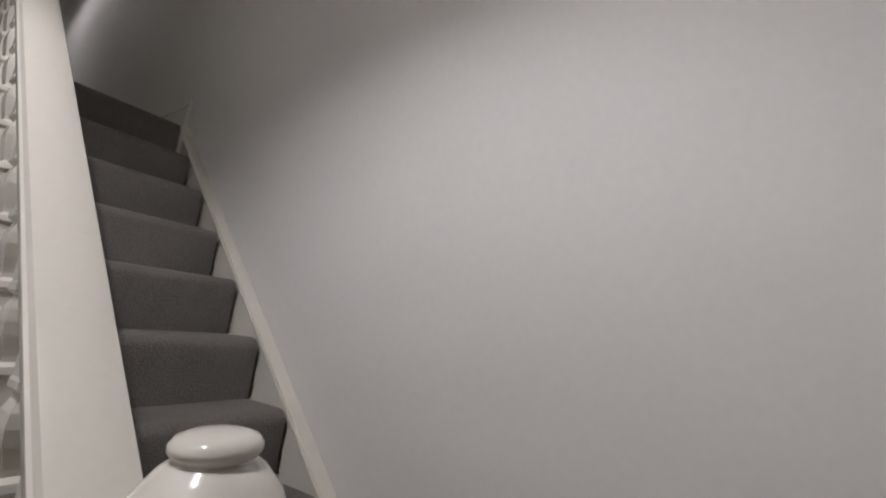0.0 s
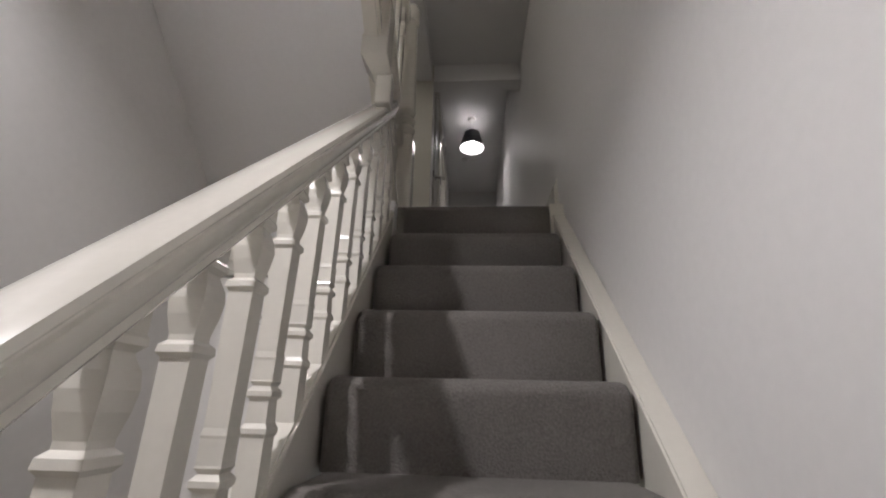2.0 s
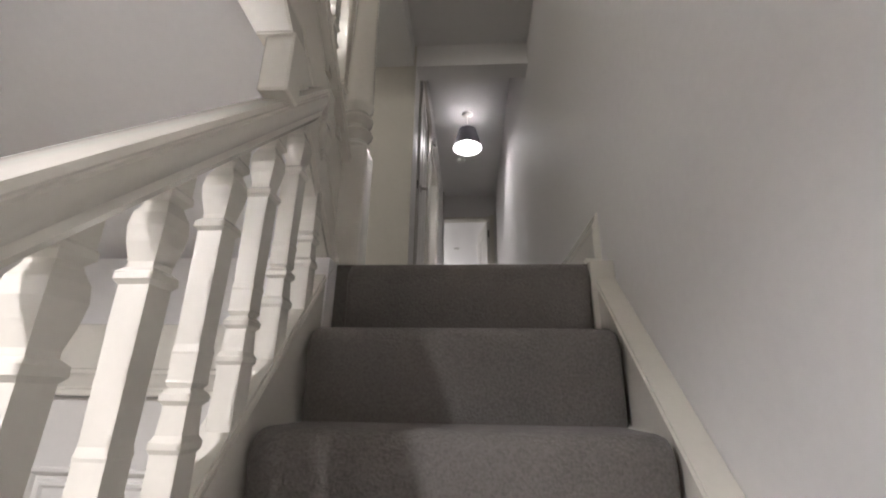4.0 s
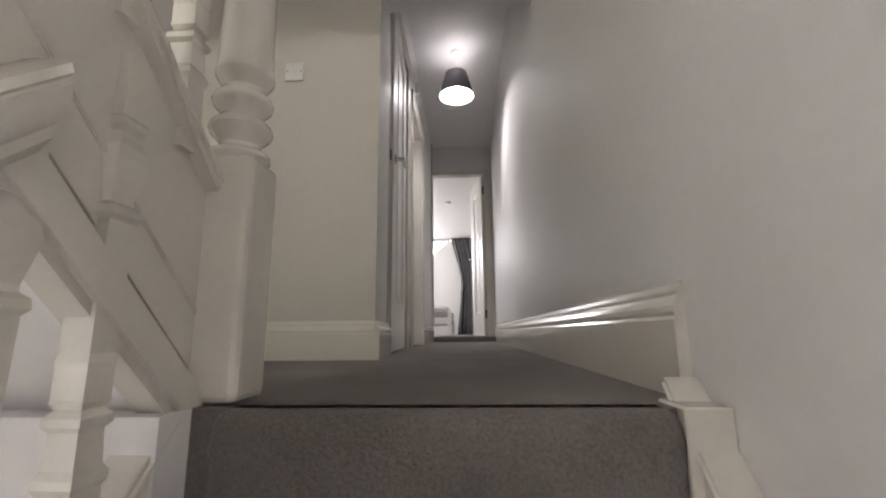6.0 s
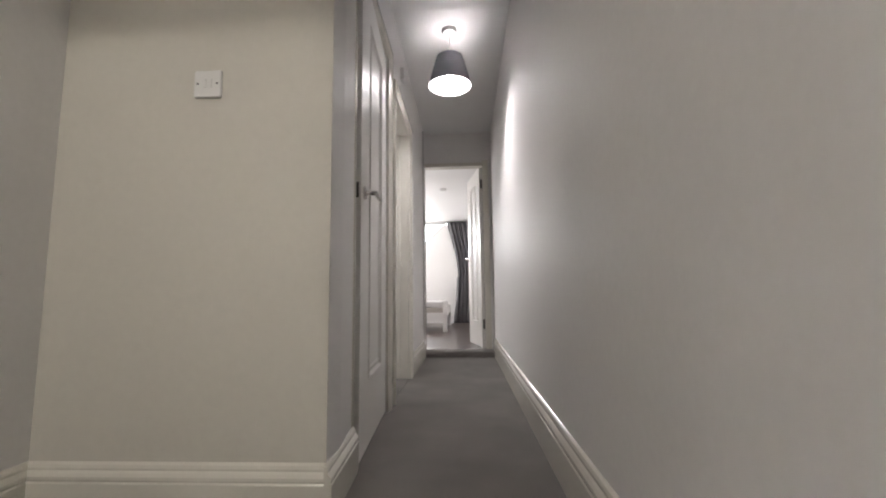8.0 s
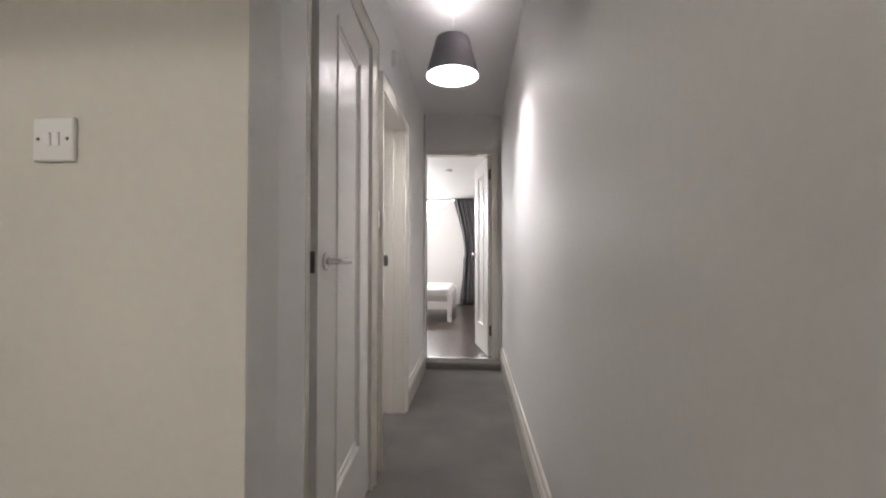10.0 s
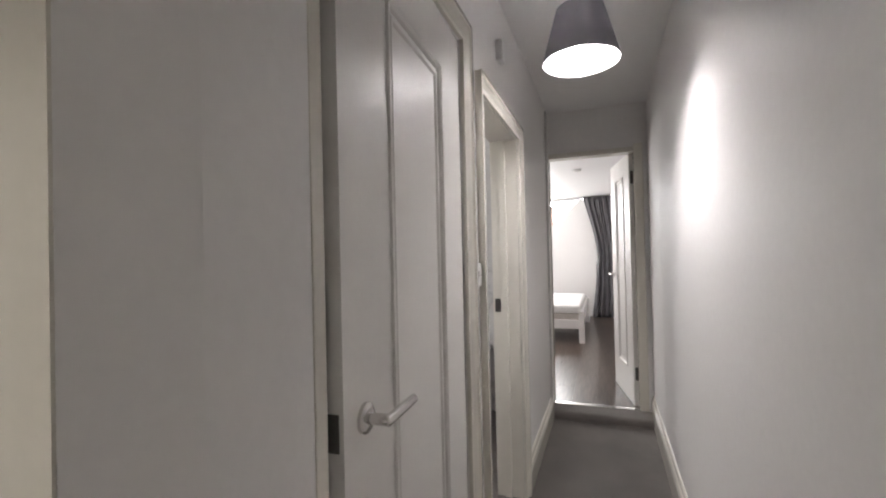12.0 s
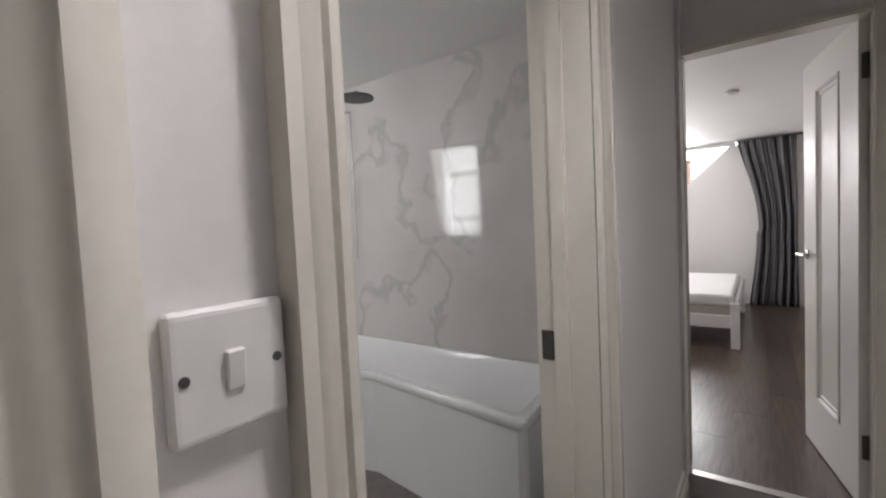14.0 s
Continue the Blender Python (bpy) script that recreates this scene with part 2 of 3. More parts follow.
structure(box("wall_end_over", CL, FB, BACK, BACK + 0.10, FH, TOP, WALL), "off-white wall above the bedroom doorway", "wall")

# landing floor with rounded nosing, and the low step before the bedroom
structure(box("floor_landing", LEFT, 0.0, 0.035, 4.335, -0.22, 0.0, CARPET), "grey carpeted landing and corridor floor", "floor")
prof = [(4.335, -0.02), (4.333, BED - 0.03), (4.338, BED - 0.012), (4.350, BED - 0.002), (4.37, BED + 0.001), (BACK - 0.02, BED + 0.001), (BACK - 0.02, -0.02)]
structure(extrude("threshold_step", prof, CL, 0.0, lambda u, v, w: (w, u, v), CARPET), "low carpeted step before the bedroom", "step")
structure(box("threshold_strip", FA, FB, BACK - 0.02, BACK + 0.03, BED - 0.02, BED + 0.005, CHROME, None, 0.002), "thin metal threshold strip", "trim")
# hall end wall with its door below the landing
structure(box("wall_hall_end", LEFT, -1.495, -0.03, 0.10, HALL, -0.22, WALL), "off-white wall at the hall's end", "wall")
structure(box("wall_hall_side", -0.895, -0.74, -0.03, 0.10, HALL, -0.22, WALL), "off-white wall beside the hall door", "wall")
structure(box("wall_hall_over", -1.495, -0.895, -0.03, 0.10, -0.335, -0.22, WALL), "off-white wall above the hall door", "wall")
structure(box("wall_under_landing", LEFT, -0.72, -0.03, 0.035, -0.22, 0.0, WALL), "off-white edge of the landing floor", "wall")
structure(box("wall_under_stairs", -0.80, -0.755, -2.0, 0.1, HALL, -2.1, WALL), "off-white panel below the stair string", "wall")


# ---------------------------------------------------------------- skirting
SK = [(0.0, 0.0), (0.022, 0.0), (0.022, 0.098), (0.019, 0.103), (0.021, 0.108), (0.021, 0.116), (0.016, 0.124), (0.011, 0.130), (0.011, 0.136), (0.008, 0.144), (0.003, 0.148), (0.0, 0.150)]


def skirting(name, x0, y0, x1, y1, z, label, k=1.0, d_=1.0):
    """Runs from one point to the other; its moulded side faces left of the run."""
    dx, dy = x1 - x0, y1 - y0
    d = math.hypot(dx, dy)
    nx, ny = -dy / d, dx / d
    ob = extrude(name, SK, 0.0, 1.0, lambda u, v, w: (x0 + dx * w + nx * u * d_, y0 + dy * w + ny * u * d_, z + v * k), GLOSS)
    return structure(ob, label, "baseboard")


skirting("baseboard_right", 0.0, 0.11, 0.0, BACK, 0.0, "moulded cream gloss baseboard along the corridor", 1.19, 0.9)
skirting("baseboard_face", -0.697, FACE, LEFT, FACE, 0.0, "moulded cream gloss baseboard under the switch")
skirting("baseboard_pier", -0.712, 1.462, -0.697, FACE - 0.022, 0.0, "moulded cream gloss baseboard on the wall return")
skirting("baseboard_corridor", CL, BACK - 0.2, CL, B2B + 0.07, 0.0, "moulded cream gloss baseboard by the bathroom door", 1.1)
skirting("baseboard_landing", LEFT, FACE, LEFT, 0.2, 0.0, "moulded cream gloss baseboard on the landing")


# ---------------------------------------------------------------- doors
def casing(name, ax, c, a, b, z0, z1, label, side=1.0, w=0.07, half=False):
    """A moulded door surround on a wall: ax 'x' is a wall of constant x, c its place; the opening runs from a to b."""
    prof = [(0.0, 0.0), (0.0, 0.012), (0.006, 0.016), (0.014, 0.016), (0.018, 0.011), (0.024, 0.011), (0.034, 0.019), (0.046, 0.021), (0.050, 0.026), (0.064, 0.026), (w, 0.020), (w, 0.0)]
    bm = bmesh.new()
    path = [(a - 0.08, z1, 0, 1), (b, z1, 1, 1), (b, z0, 1, 0)] if half else [(a, z0, -1, 0), (a, z1, -1, 1), (b, z1, 1, 1), (b, z0, 1, 0)]
    rings = []
    for p, z, du, dz in path:
        ring = []
        for u, v in prof:
            q, h = p + du * u, z + dz * u
            ring.append(bm.verts.new((c + side * v, q, h) if ax == "x" else (q, c + side * v, h)))
        rings.append(ring)
    n = len(prof)
    for r, s in zip(rings, rings[1:]):
        for i in range(n):
            bm.faces.new((r[i], r[(i + 1) % n], s[(i + 1) % n], s[i]))
    bm.faces.new(rings[0])
    bm.faces.new(rings[-1][::-1])
    ob = smooth_by_angle(mesh_object(name, bm, GLOSS), 42)
    return structure(ob, label, "door frame")


def lever(parent, x, z, y_side, flip=1):
    """A round rose with a straight lever; local door: x along the width, y through it."""
    bm = bmesh.new()
    add_lathe(bm, [(0.004, 0.0), (0.026, 0.0), (0.026, 0.006), (0.022, 0.009), (0.010, 0.010), (0.010, 0.042), (0.008, 0.046)], 0, 0, 24)
    rot = Matrix.Rotation(radians(90 if y_side < 0 else -90), 4, "X")
    bmesh.ops.transform(bm, matrix=rot, verts=bm.verts)
    b2 = bmesh.new()
    add_lathe(b2, [(0.004, -0.008), (0.009, -0.006), (0.0095, 0.05), (0.009, 0.10), (0.0085, 0.112), (0.004, 0.116)], 0, 0, 16)
    bmesh.ops.transform(b2, matrix=pose(0, 0, 0, 0, 90 * flip, 0), verts=b2.verts)
    bmesh.ops.translate(b2, vec=(0, y_side * 0.045, 0), verts=b2.verts)
    tmp = bpy.data.meshes.new("lever_part")
    b2.to_mesh(tmp)
    b2.free()
    bm.from_mesh(tmp)
    bpy.data.meshes.remove(tmp)
    bmesh.ops.translate(bm, vec=(x, y_side * 0.02, z), verts=bm.verts)
    ob = mesh_object("door_handle", bm, CHROME, parent, False, "brushed steel lever handle")
    smooth_by_angle(ob)
    return ob


def panel_door(name, width, height, lever_x, flip, label):
    """A moulded panelled leaf, x from 0 at the hinge to its width, y through the leaf."""
    root = new(name)
    t = 0.020
    stile = 0.185 if width > 0.6 else 0.12
    cols = [(stile, width - stile)]
    rows = [(0.26, height - 0.15)]
    bm = bmesh.new()
    xs = [0.0, cols[0][0], cols[0][1], width]
    zs = [0.0, rows[0][0], rows[0][1], height]
    for i in range(3):
        for j in range(3):
            if i == 1 and j == 1:
                continue
            add_box(bm, xs[i], xs[i + 1], -t, t, zs[j], zs[j + 1])
    bmesh.ops.remove_doubles(bm, verts=bm.verts, dist=0.0001)
    mesh_object("leaf", bm, DOORW, root)
    for c in cols:
        for r in rows:
            bm = bmesh.new()
            steps = [(0.0, t), (0.003, t + 0.005), (0.009, t + 0.006), (0.015, t + 0.001), (0.019, t - 0.007), (0.026, t - 0.007), (0.031, t - 0.001), (0.038, t - 0.001), (0.044, t - 0.006), (0.050, t - 0.006)]
            for s in (-1, 1):
                rings = []
                for d, y in steps:
                    rings.append([bm.verts.new((x, s * y, z)) for x, z in ((c[0] + d, r[0] + d), (c[1] - d, r[0] + d), (c[1] - d, r[1] - d), (c[0] + d, r[1] - d))])
                for a, b in zip(rings, rings[1:]):
                    for i in range(4):
                        bm.faces.new((a[i], a[(i + 1) % 4], b[(i + 1) % 4], b[i]))
                bm.faces.new(rings[-1])
            mesh_object("door_panel", bm, DOORW, root)
    for side in (-1, 1):
        lever(root, lever_x, 1.0, side, flip)
    for z in (0.25, height - 0.19):
        bm = bmesh.new()
        add_box(bm, -0.012, 0.004, -t - 0.004, -t + 0.030, z - 0.05, z + 0.05, 0.001, 1)
        add_lathe(bm, [(0.003, z - 0.052), (0.006, z - 0.05), (0.006, z + 0.05), (0.003, z + 0.052)], -0.004, -t - 0.004, 10)
        mesh_object("hinge", bm, DARKMETAL, root, False, "dark metal hinge")
    bm = bmesh.new()
    add_box(bm, width - 0.0005, width + 0.002, -0.012, 0.012, 0.968, 1.028, 0.0, 1)
    mesh_object("latch_plate", bm, DARKMETAL, root, False, "dark metal latch plate")
    return tagged(root, label, "door")


# door 1, closed, hinged at its far edge
door1 = panel_door("door_1", D1B - D1A - 0.008, DH - 0.012, D1B - D1A - 0.075, -1, "white panelled door slightly ajar with steel lever handle")
door1.matrix_world = pose(CL - 0.022, D1B - 0.004, 0.010, 0, 0, -87.0)
casing("door_frame_1", "x", CL, 1.543, D1B + 0.012, 0.0, DH + 0.012, "moulded cream gloss surround of the closed door", 1.0, 0.076, True)
bm = bmesh.new()
add_box(bm, CL - 0.14, CL - 0.006, D1B + 0.002, D1B + 0.0115, 0.0, DH + 0.01)
add_box(bm, CL - 0.14, -0.724, 1.4805, D1A - 0.001, 0.0, DH + 0.01)
add_box(bm, CL - 0.13, -0.765, D1A - 0.001, D1A + 0.016, 0.0, DH)
add_box(bm, CL - 0.14, CL - 0.006, D1A - 0.004, D1B + 0.002, DH + 0.002, DH + 0.0115)
structure(box("door_frame_side", -0.735, -0.711, 1.448, 1.4785, 0.0, DH, GLOSS, None, 0.004), "slim cream gloss strip beside the panelled door", "door frame")
structure(mesh_object("door_lining_1", bm, GLOSS), "cream gloss lining round the closed door", "door frame")
# added black sheet in place of the shade seen through the door gap
structure(box("gap_shade_sheet", CL - 0.16, CL - 0.13, 1.4805, D1B + 0.012, 0.0, DH, GAP), "black sheet for the shade in the gap behind the door", "wall")

# bathroom doorway, open
casing("door_frame_2", "x", CL, B2A + 0.012, B2B - 0.012, 0.0, 1.873, "moulded cream gloss surround of the bathroom doorway", 1.0, 0.062)
bm = bmesh.new()
add_box(bm, CL - 0.145, CL - 0.003, B2B - 0.012, B2B - 0.0005, 0.0, 1.885)
add_box(bm, CL - 0.145, CL - 0.003, B2A + 0.0005, B2A + 0.012, 0.0, 1.885)
add_box(bm, CL - 0.145, CL - 0.003, B2A + 0.012, B2B - 0.012, 1.873, 1.8845)
add_box(bm, CL - 0.10, CL - 0.065, B2B - 0.024, B2B - 0.0125, 0.0, 1.873)
structure(mesh_object("door_lining_2", bm, GLOSS), "cream gloss lining of the bathroom doorway", "door frame")
keep = new("strike_plate")
bm = bmesh.new()
add_box(bm, CL - 0.135, CL - 0.105, B2B - 0.0145, B2B - 0.012, 0.97, 1.04, 0.001, 1)
add_box(bm, CL - 0.105, CL - 0.098, B2B - 0.022, B2B - 0.012, 0.985, 1.025, 0.001, 1)
mesh_object("plate", bm, DARKMETAL, keep)
tagged(keep, "dark steel latch keeper on the bathroom door jamb", "latch keeper")

# bedroom door, open into the room
doorf = panel_door("door_3", 0.655, FH - BED - 0.012, 0.60, -1, "open white panelled bedroom door with steel lever")
doorf.matrix_world = pose(FB - 0.022, BACK + 0.075, BED + 0.008, 0, 0, 101)
bm = bmesh.new()
add_box(bm, FB - 0.010, FB - 0.0005, BACK + 0.002, BACK + 0.098, BED, FH - 0.010)
add_box(bm, FA + 0.0005, FA + 0.010, BACK + 0.002, BACK + 0.098, BED, FH - 0.010)
add_box(bm, FA + 0.0005, FB - 0.0005, BACK + 0.002, BACK + 0.098, FH - 0.010, FH - 0.0005)
structure(mesh_object("door_lining_3", bm, GLOSS), "cream gloss lining of the bedroom doorway", "door frame")
bm = bmesh.new()
add_box(bm, FB - 0.008, FB + 0.055, BACK - 0.016, BACK - 0.0005, BED, FH + 0.05, 0.003, 1)
structure(mesh_object("door_frame_3", bm, GLOSS), "plain cream surround of the bedroom doorway", "door frame")
structure(box("door_frame_head", CL + 0.001, FB - 0.009, BACK - 0.012, BACK - 0.0005, FH - 0.006, FH + 0.028, GLOSS, None, 0.003), "slim cream head of the bedroom doorway", "door frame")

# hall door below the landing
halldoor = panel_door("door_4", 0.585, 1.93, 0.525, -1, "closed grey-white hall door with chrome handle")
halldoor.matrix_world = pose(-1.488, -0.005, HALL + 0.008, 0, 0, 0)
casing("door_frame_4", "y", -0.03, -1.490, -0.900, HALL, -0.340, "cream gloss surround of the hall door", -1.0, 0.052)
structure(box("door_frame_cap", -1.548, -0.80, -0.060, -0.03, -0.280, -0.175, GLOSS, None, 0.004), "flat cream board above the hall door", "trim")

# ---------------------------------------------------------------- stairs
stairs = tagged(new("staircase"), "steep stairs with dark grey carpet and white strings", "staircase")
CXL, CXR = -0.716, -0.058
for k in range(13):
    y, z = nose_y(k), -RISE * k
    back = nose_y(k) + (GOING + 0.02 if k else 0.06)
    r = 0.034
    prof = [(y + r - r * math.sin(radians(i * 12)), z - r + r * math.cos(radians(i * 12))) for i in range(9)]
    prof += [(y + 0.005, z - 0.075), (y + 0.012, z - RISE - 0.002), (back, z - RISE - 0.002), (back, z)]
    bm = bmesh.new()
    xl, xr = (CXL + 0.01 * random.random() if k else -0.684), CXR - 0.004 * random.random()
    inset = [(0.0, 0.016), (0.006, 0.006), (0.018, 0.0)]
    xsec = [(xl + a, b) for a, b in inset] + [(xr - a, b) for a, b in inset[::-1]]
    rings = []
    for x, d in xsec:
        ring = []
        for u, v in prof:
            f = 1.0 if u < back - 0.001 else 0.0
            ring.append(bm.verts.new((x, u + d * f, v - d * (1 if v > z - 0.05 else 0) * 0.8)))
        rings.append(ring)
    n = len(prof)
    for a, b in zip(rings, rings[1:]):
        for i in range(n):
            bm.faces.new((a[i], a[(i + 1) % n], b[(i + 1) % n], b[i]))
    bm.faces.new(rings[0])
    bm.faces.new(rings[-1][::-1])
    smooth_by_angle(mesh_object("carpeted_step", bm, CARPET, stairs), 50)


def sloped(name, x0, x1, y0, y1, lower, upper, slope, base, mat, parent, label="", bev=0.004):
    """A board between two sloping lines z = base + slope * y + lower or upper."""
    bm = bmesh.new()
    add_extrude(bm, [(y0, base + slope * y0 + lower), (y1, base + slope * y1 + lower), (y1, base + slope * y1 + upper), (y0, base + slope * y0 + upper)], x0, x1, lambda u, v, w: (w, u, v))
    if bev:
        bmesh.ops.bevel(bm, geom=list(bm.edges), offset=bev, segments=2, affect="EDGES")
    return mesh_object(name, bm, mat, parent, False, label)


SL = RISE / GOING
B0 = line_z(0.0)
mesh_object("string_end", add_box(bmesh.new(), -0.063, -0.002, 0.012, 0.094, -0.22, 0.004, 0.003, 1), GLOSS, stairs)
sloped("wall_string", -0.050, -0.001, -2.25, 0.095, -0.36, -0.042, SL, B0, GLOSS, stairs, "cream gloss wall string")
sloped("string_moulding", -0.056, -0.0005, -2.25, 0.095, -0.042, -0.026, SL, B0, GLOSS, stairs, "cream gloss moulding", 0.005)
sloped("outer_string", -0.775, -0.724, -2.05, 0.02, -0.30, 0.0, SL, B0, GLOSS, stairs, "cream gloss outer string")
sloped("string_cap", -0.785, -0.720, -2.05, 0.02, 0.000, 0.020, SL, B0, GLOSS, stairs, "cream gloss string cap", 0.006)

# lower handrail and balusters
RAILB, RAILS = 0.602, 0.965
RX = -0.735


def rail_top(y):
    return RAILB + RAILS * y


bal = tagged(new("balustrade"), "cream gloss balustrade with turned square balusters and thick handrail", "balustrade")
prof = [(-0.020, -0.088), (-0.030, -0.078), (-0.030, -0.068), (-0.037, -0.060), (-0.042, -0.048), (-0.042, -0.036), (-0.038, -0.033), (-0.038, -0.029), (-0.040, -0.024), (-0.036, -0.010), (-0.022, -0.002), (0, 0)]
prof = prof + [(-u, v) for u, v in prof[-2::-1]]
bm = bmesh.new()
RY0, RY1 = -1.82, -0.235
add_extrude(bm, prof, RY0, RY1, lambda u, v, w: (RX + u * 1.05, w, rail_top(w) + (v * 1.28 if v < -0.032 else -0.042 + (v + 0.033) * 0.75)))
smooth_by_angle(mesh_object("handrail", bm, GLOSS, bal), 32)
BPROF_TOP = [(0.022, 0.0), (0.022, -0.026), (0.0245, -0.030), (0.0245, -0.038), (0.017, -0.045), (0.019, -0.051), (0.025, -0.063), (0.0270, -0.080), (0.0245, -0.100), (0.019, -0.124), (0.019, -0.131), (0.0265, -0.137), (0.0275, -0.146), (0.022, -0.152)]
BPROF_LOW = [(0.020, 0.215), (0.022, 0.205), (0.021, 0.201), (0.021, 0.168), (0.022, 0.165), (0.017, 0.158), (0.025, 0.150), (0.025, 0.142), (0.019, 0.136), (0.021, 0.100), (0.026, 0.092), (0.026, 0.084), (0.022, 0.078), (0.023, 0.0), (0.023, -0.03)]


def baluster(parent, x, y, z0, z1):
    k = 0.86 * 2 ** 0.5
    prof = [(r * k, z1 + d) for r, d in BPROF_TOP] + [(r * k, z0 + d) for r, d in BPROF_LOW]
    prof = [(0.022 * k, z1 + 0.05)] + prof
    bm = add_lathe(bmesh.new(), prof, x, y, 4, radians(45))
    return mesh_object("baluster", bm, GLOSS, parent)


for i in range(15):
    y = -0.117 - 0.115 * i
    baluster(bal, RX - 0.012, y, B0 + SL * y + 0.02, rail_top(y) - 0.108)


def newel_post(name, x, y, z0, zblock, ztop, label, s=1.0):
    root = new(name)
    bm = add_box(bmesh.new(), x - 0.062 * s, x + 0.062 * s, y - 0.062 * s, y + 0.062 * s, z0, zblock, 0.020, 4)
    mesh_object("base_block", bm, GLOSS, root)
    p = [(0.050, -0.01), (0.058, 0.0), (0.062, 0.006), (0.060, 0.014), (0.044, 0.024), (0.040, 0.031), (0.046, 0.040), (0.060, 0.052), (0.064, 0.061), (0.060, 0.070), (0.046, 0.082), (0.042, 0.088),
         (0.046, 0.096), (0.059, 0.108), (0.062, 0.117), (0.058, 0.125), (0.046, 0.136), (0.044, 0.142), (0.050, 0.152), (0.060, 0.166), (0.061, 0.173), (0.058, 0.180)]
    h = ztop - zblock
    p += [(0.057 - 0.014 * f, 0.180 + (h - 0.36) * f) for f in (0.25, 0.5, 0.75, 1.0)]
    e = 0.180 + h - 0.36
    p += [(0.055, e + 0.01), (0.055, e + 0.025), (0.040, e + 0.035), (0.055, e + 0.06), (0.060, e + 0.09), (0.05, e + 0.12), (0.02, e + 0.14)]
    bm = add_lathe(bmesh.new(), [(r * s, zblock + d * (0.95 if d < 0.18 else 1.0)) for r, d in p], x, y, 40)
    smooth_by_angle(mesh_object("turned_shaft", bm, GLOSS, root), 40)
    return tagged(root, label, "newel post")


newel_post("newel_post", -0.723, 0.105, 0.0, 0.390, 1.30, "cream gloss landing newel with ringed turned shaft", 0.82)

# lower newel with its rounded cap
NX, NY, NZ = -0.734, -1.870, -0.970
low = tagged(new("newel_post"), "cream gloss bottom newel with rounded urn cap", "newel post")
mesh_object("base_block", add_box(bmesh.new(), NX - 0.05, NX + 0.05, NY - 0.05, NY + 0.05, HALL, NZ - 0.16, 0.01, 2), GLOSS, low)
bm = add_lathe(bmesh.new(), [(0.036, NZ - 0.17), (0.046, NZ - 0.15), (0.058, NZ - 0.12), (0.062, NZ - 0.09), (0.058, NZ - 0.062), (0.049, NZ - 0.040), (0.036, NZ - 0.024), (0.029, NZ - 0.019), (0.0275, NZ - 0.017),
                             (0.029, NZ - 0.0155), (0.0315, NZ - 0.012), (0.0315, NZ - 0.008), (0.028, NZ - 0.003), (0.020, NZ), (0.008, NZ + 0.001)], NX, NY, 48)
smooth_by_angle(mesh_object("urn_cap", bm, GLOSS, low), 50)

# upper flight: string, soffit, balusters
USL = -0.89
upper = tagged(new("upper_staircase"), "white upper flight with closed string and plastered soffit", "staircase")
sloped("string_panel", -0.775, -0.742, -2.6, 0.075, 0.085, 0.365, USL, 0.01, GLOSS, upper, "cream gloss string panel")
sloped("string_cap", -0.790, -0.712, -2.6, 0.055, 0.365, 0.392, USL, 0.0, GLOSS, upper, "", 0.008)
sloped("string_bead", -0.745, -0.738, -2.6, 0.055, 0.178, 0.186, USL, 0.0, GLOSS, upper, "", 0.002)
sloped("string_moulding", -0.785, -0.722, -2.6, 0.075, 0.0, 0.085, USL, 0.0, GLOSS, upper, "", 0.012)
sloped("soffit", LEFT, -0.776, -2.6, 0.035, 0.02, 0.16, USL, 0.0, CEIL, upper, "off-white plastered soffit", 0.0)
for i in range(10):
    y = -0.01 - 0.125 * i
    baluster(upper, -0.752, y, USL * y + 0.385, USL * y + 1.05)
bm = bmesh.new()
add_extrude(bm, [(-0.035, -0.08), (-0.04, -0.04), (-0.036, -0.01), (0, 0), (0.036, -0.01), (0.04, -0.04), (0.035, -0.08)], -2.4, 0.03, lambda u, v, w: (-0.752 + u, w, USL * w + 1.16 + v))
smooth_by_angle(mesh_object("handrail", bm, GLOSS, upper), 30)

# post that stands on the lower handrail and takes the upper string
drop = tagged(new("string_post"), "cream gloss post with chamfered block above the handrail", "post")
mesh_object("stub", add_box(bmesh.new(), -0.735, -0.680, -0.455, -0.400, 0.17, 0.300, 0.004, 1), GLOSS, drop)
bm = bmesh.new()
rings = [[bm.verts.new((x + a * h, y + b * h, z)) for a, b in ((-1, -1), (1, -1), (1, 1), (-1, 1))] for x, y, h, z in ((-0.714, -0.430, 0.034, 0.286), (-0.745, -0.438, 0.048, 0.362), (-0.745, -0.438, 0.048, 0.60), (-0.745, -0.425, 0.034, 0.70))]
for a, b in zip(rings, rings[1:]):
    for i in range(4):
        bm.faces.new((a[i], a[(i + 1) % 4], b[(i + 1) % 4], b[i]))
bm.faces.new(rings[0])
bm.faces.new(rings[-1])
bmesh.ops.bevel(bm, geom=list(bm.edges), offset=0.003, segments=2, affect="EDGES")
mesh_object("block", bm, GLOSS, drop)


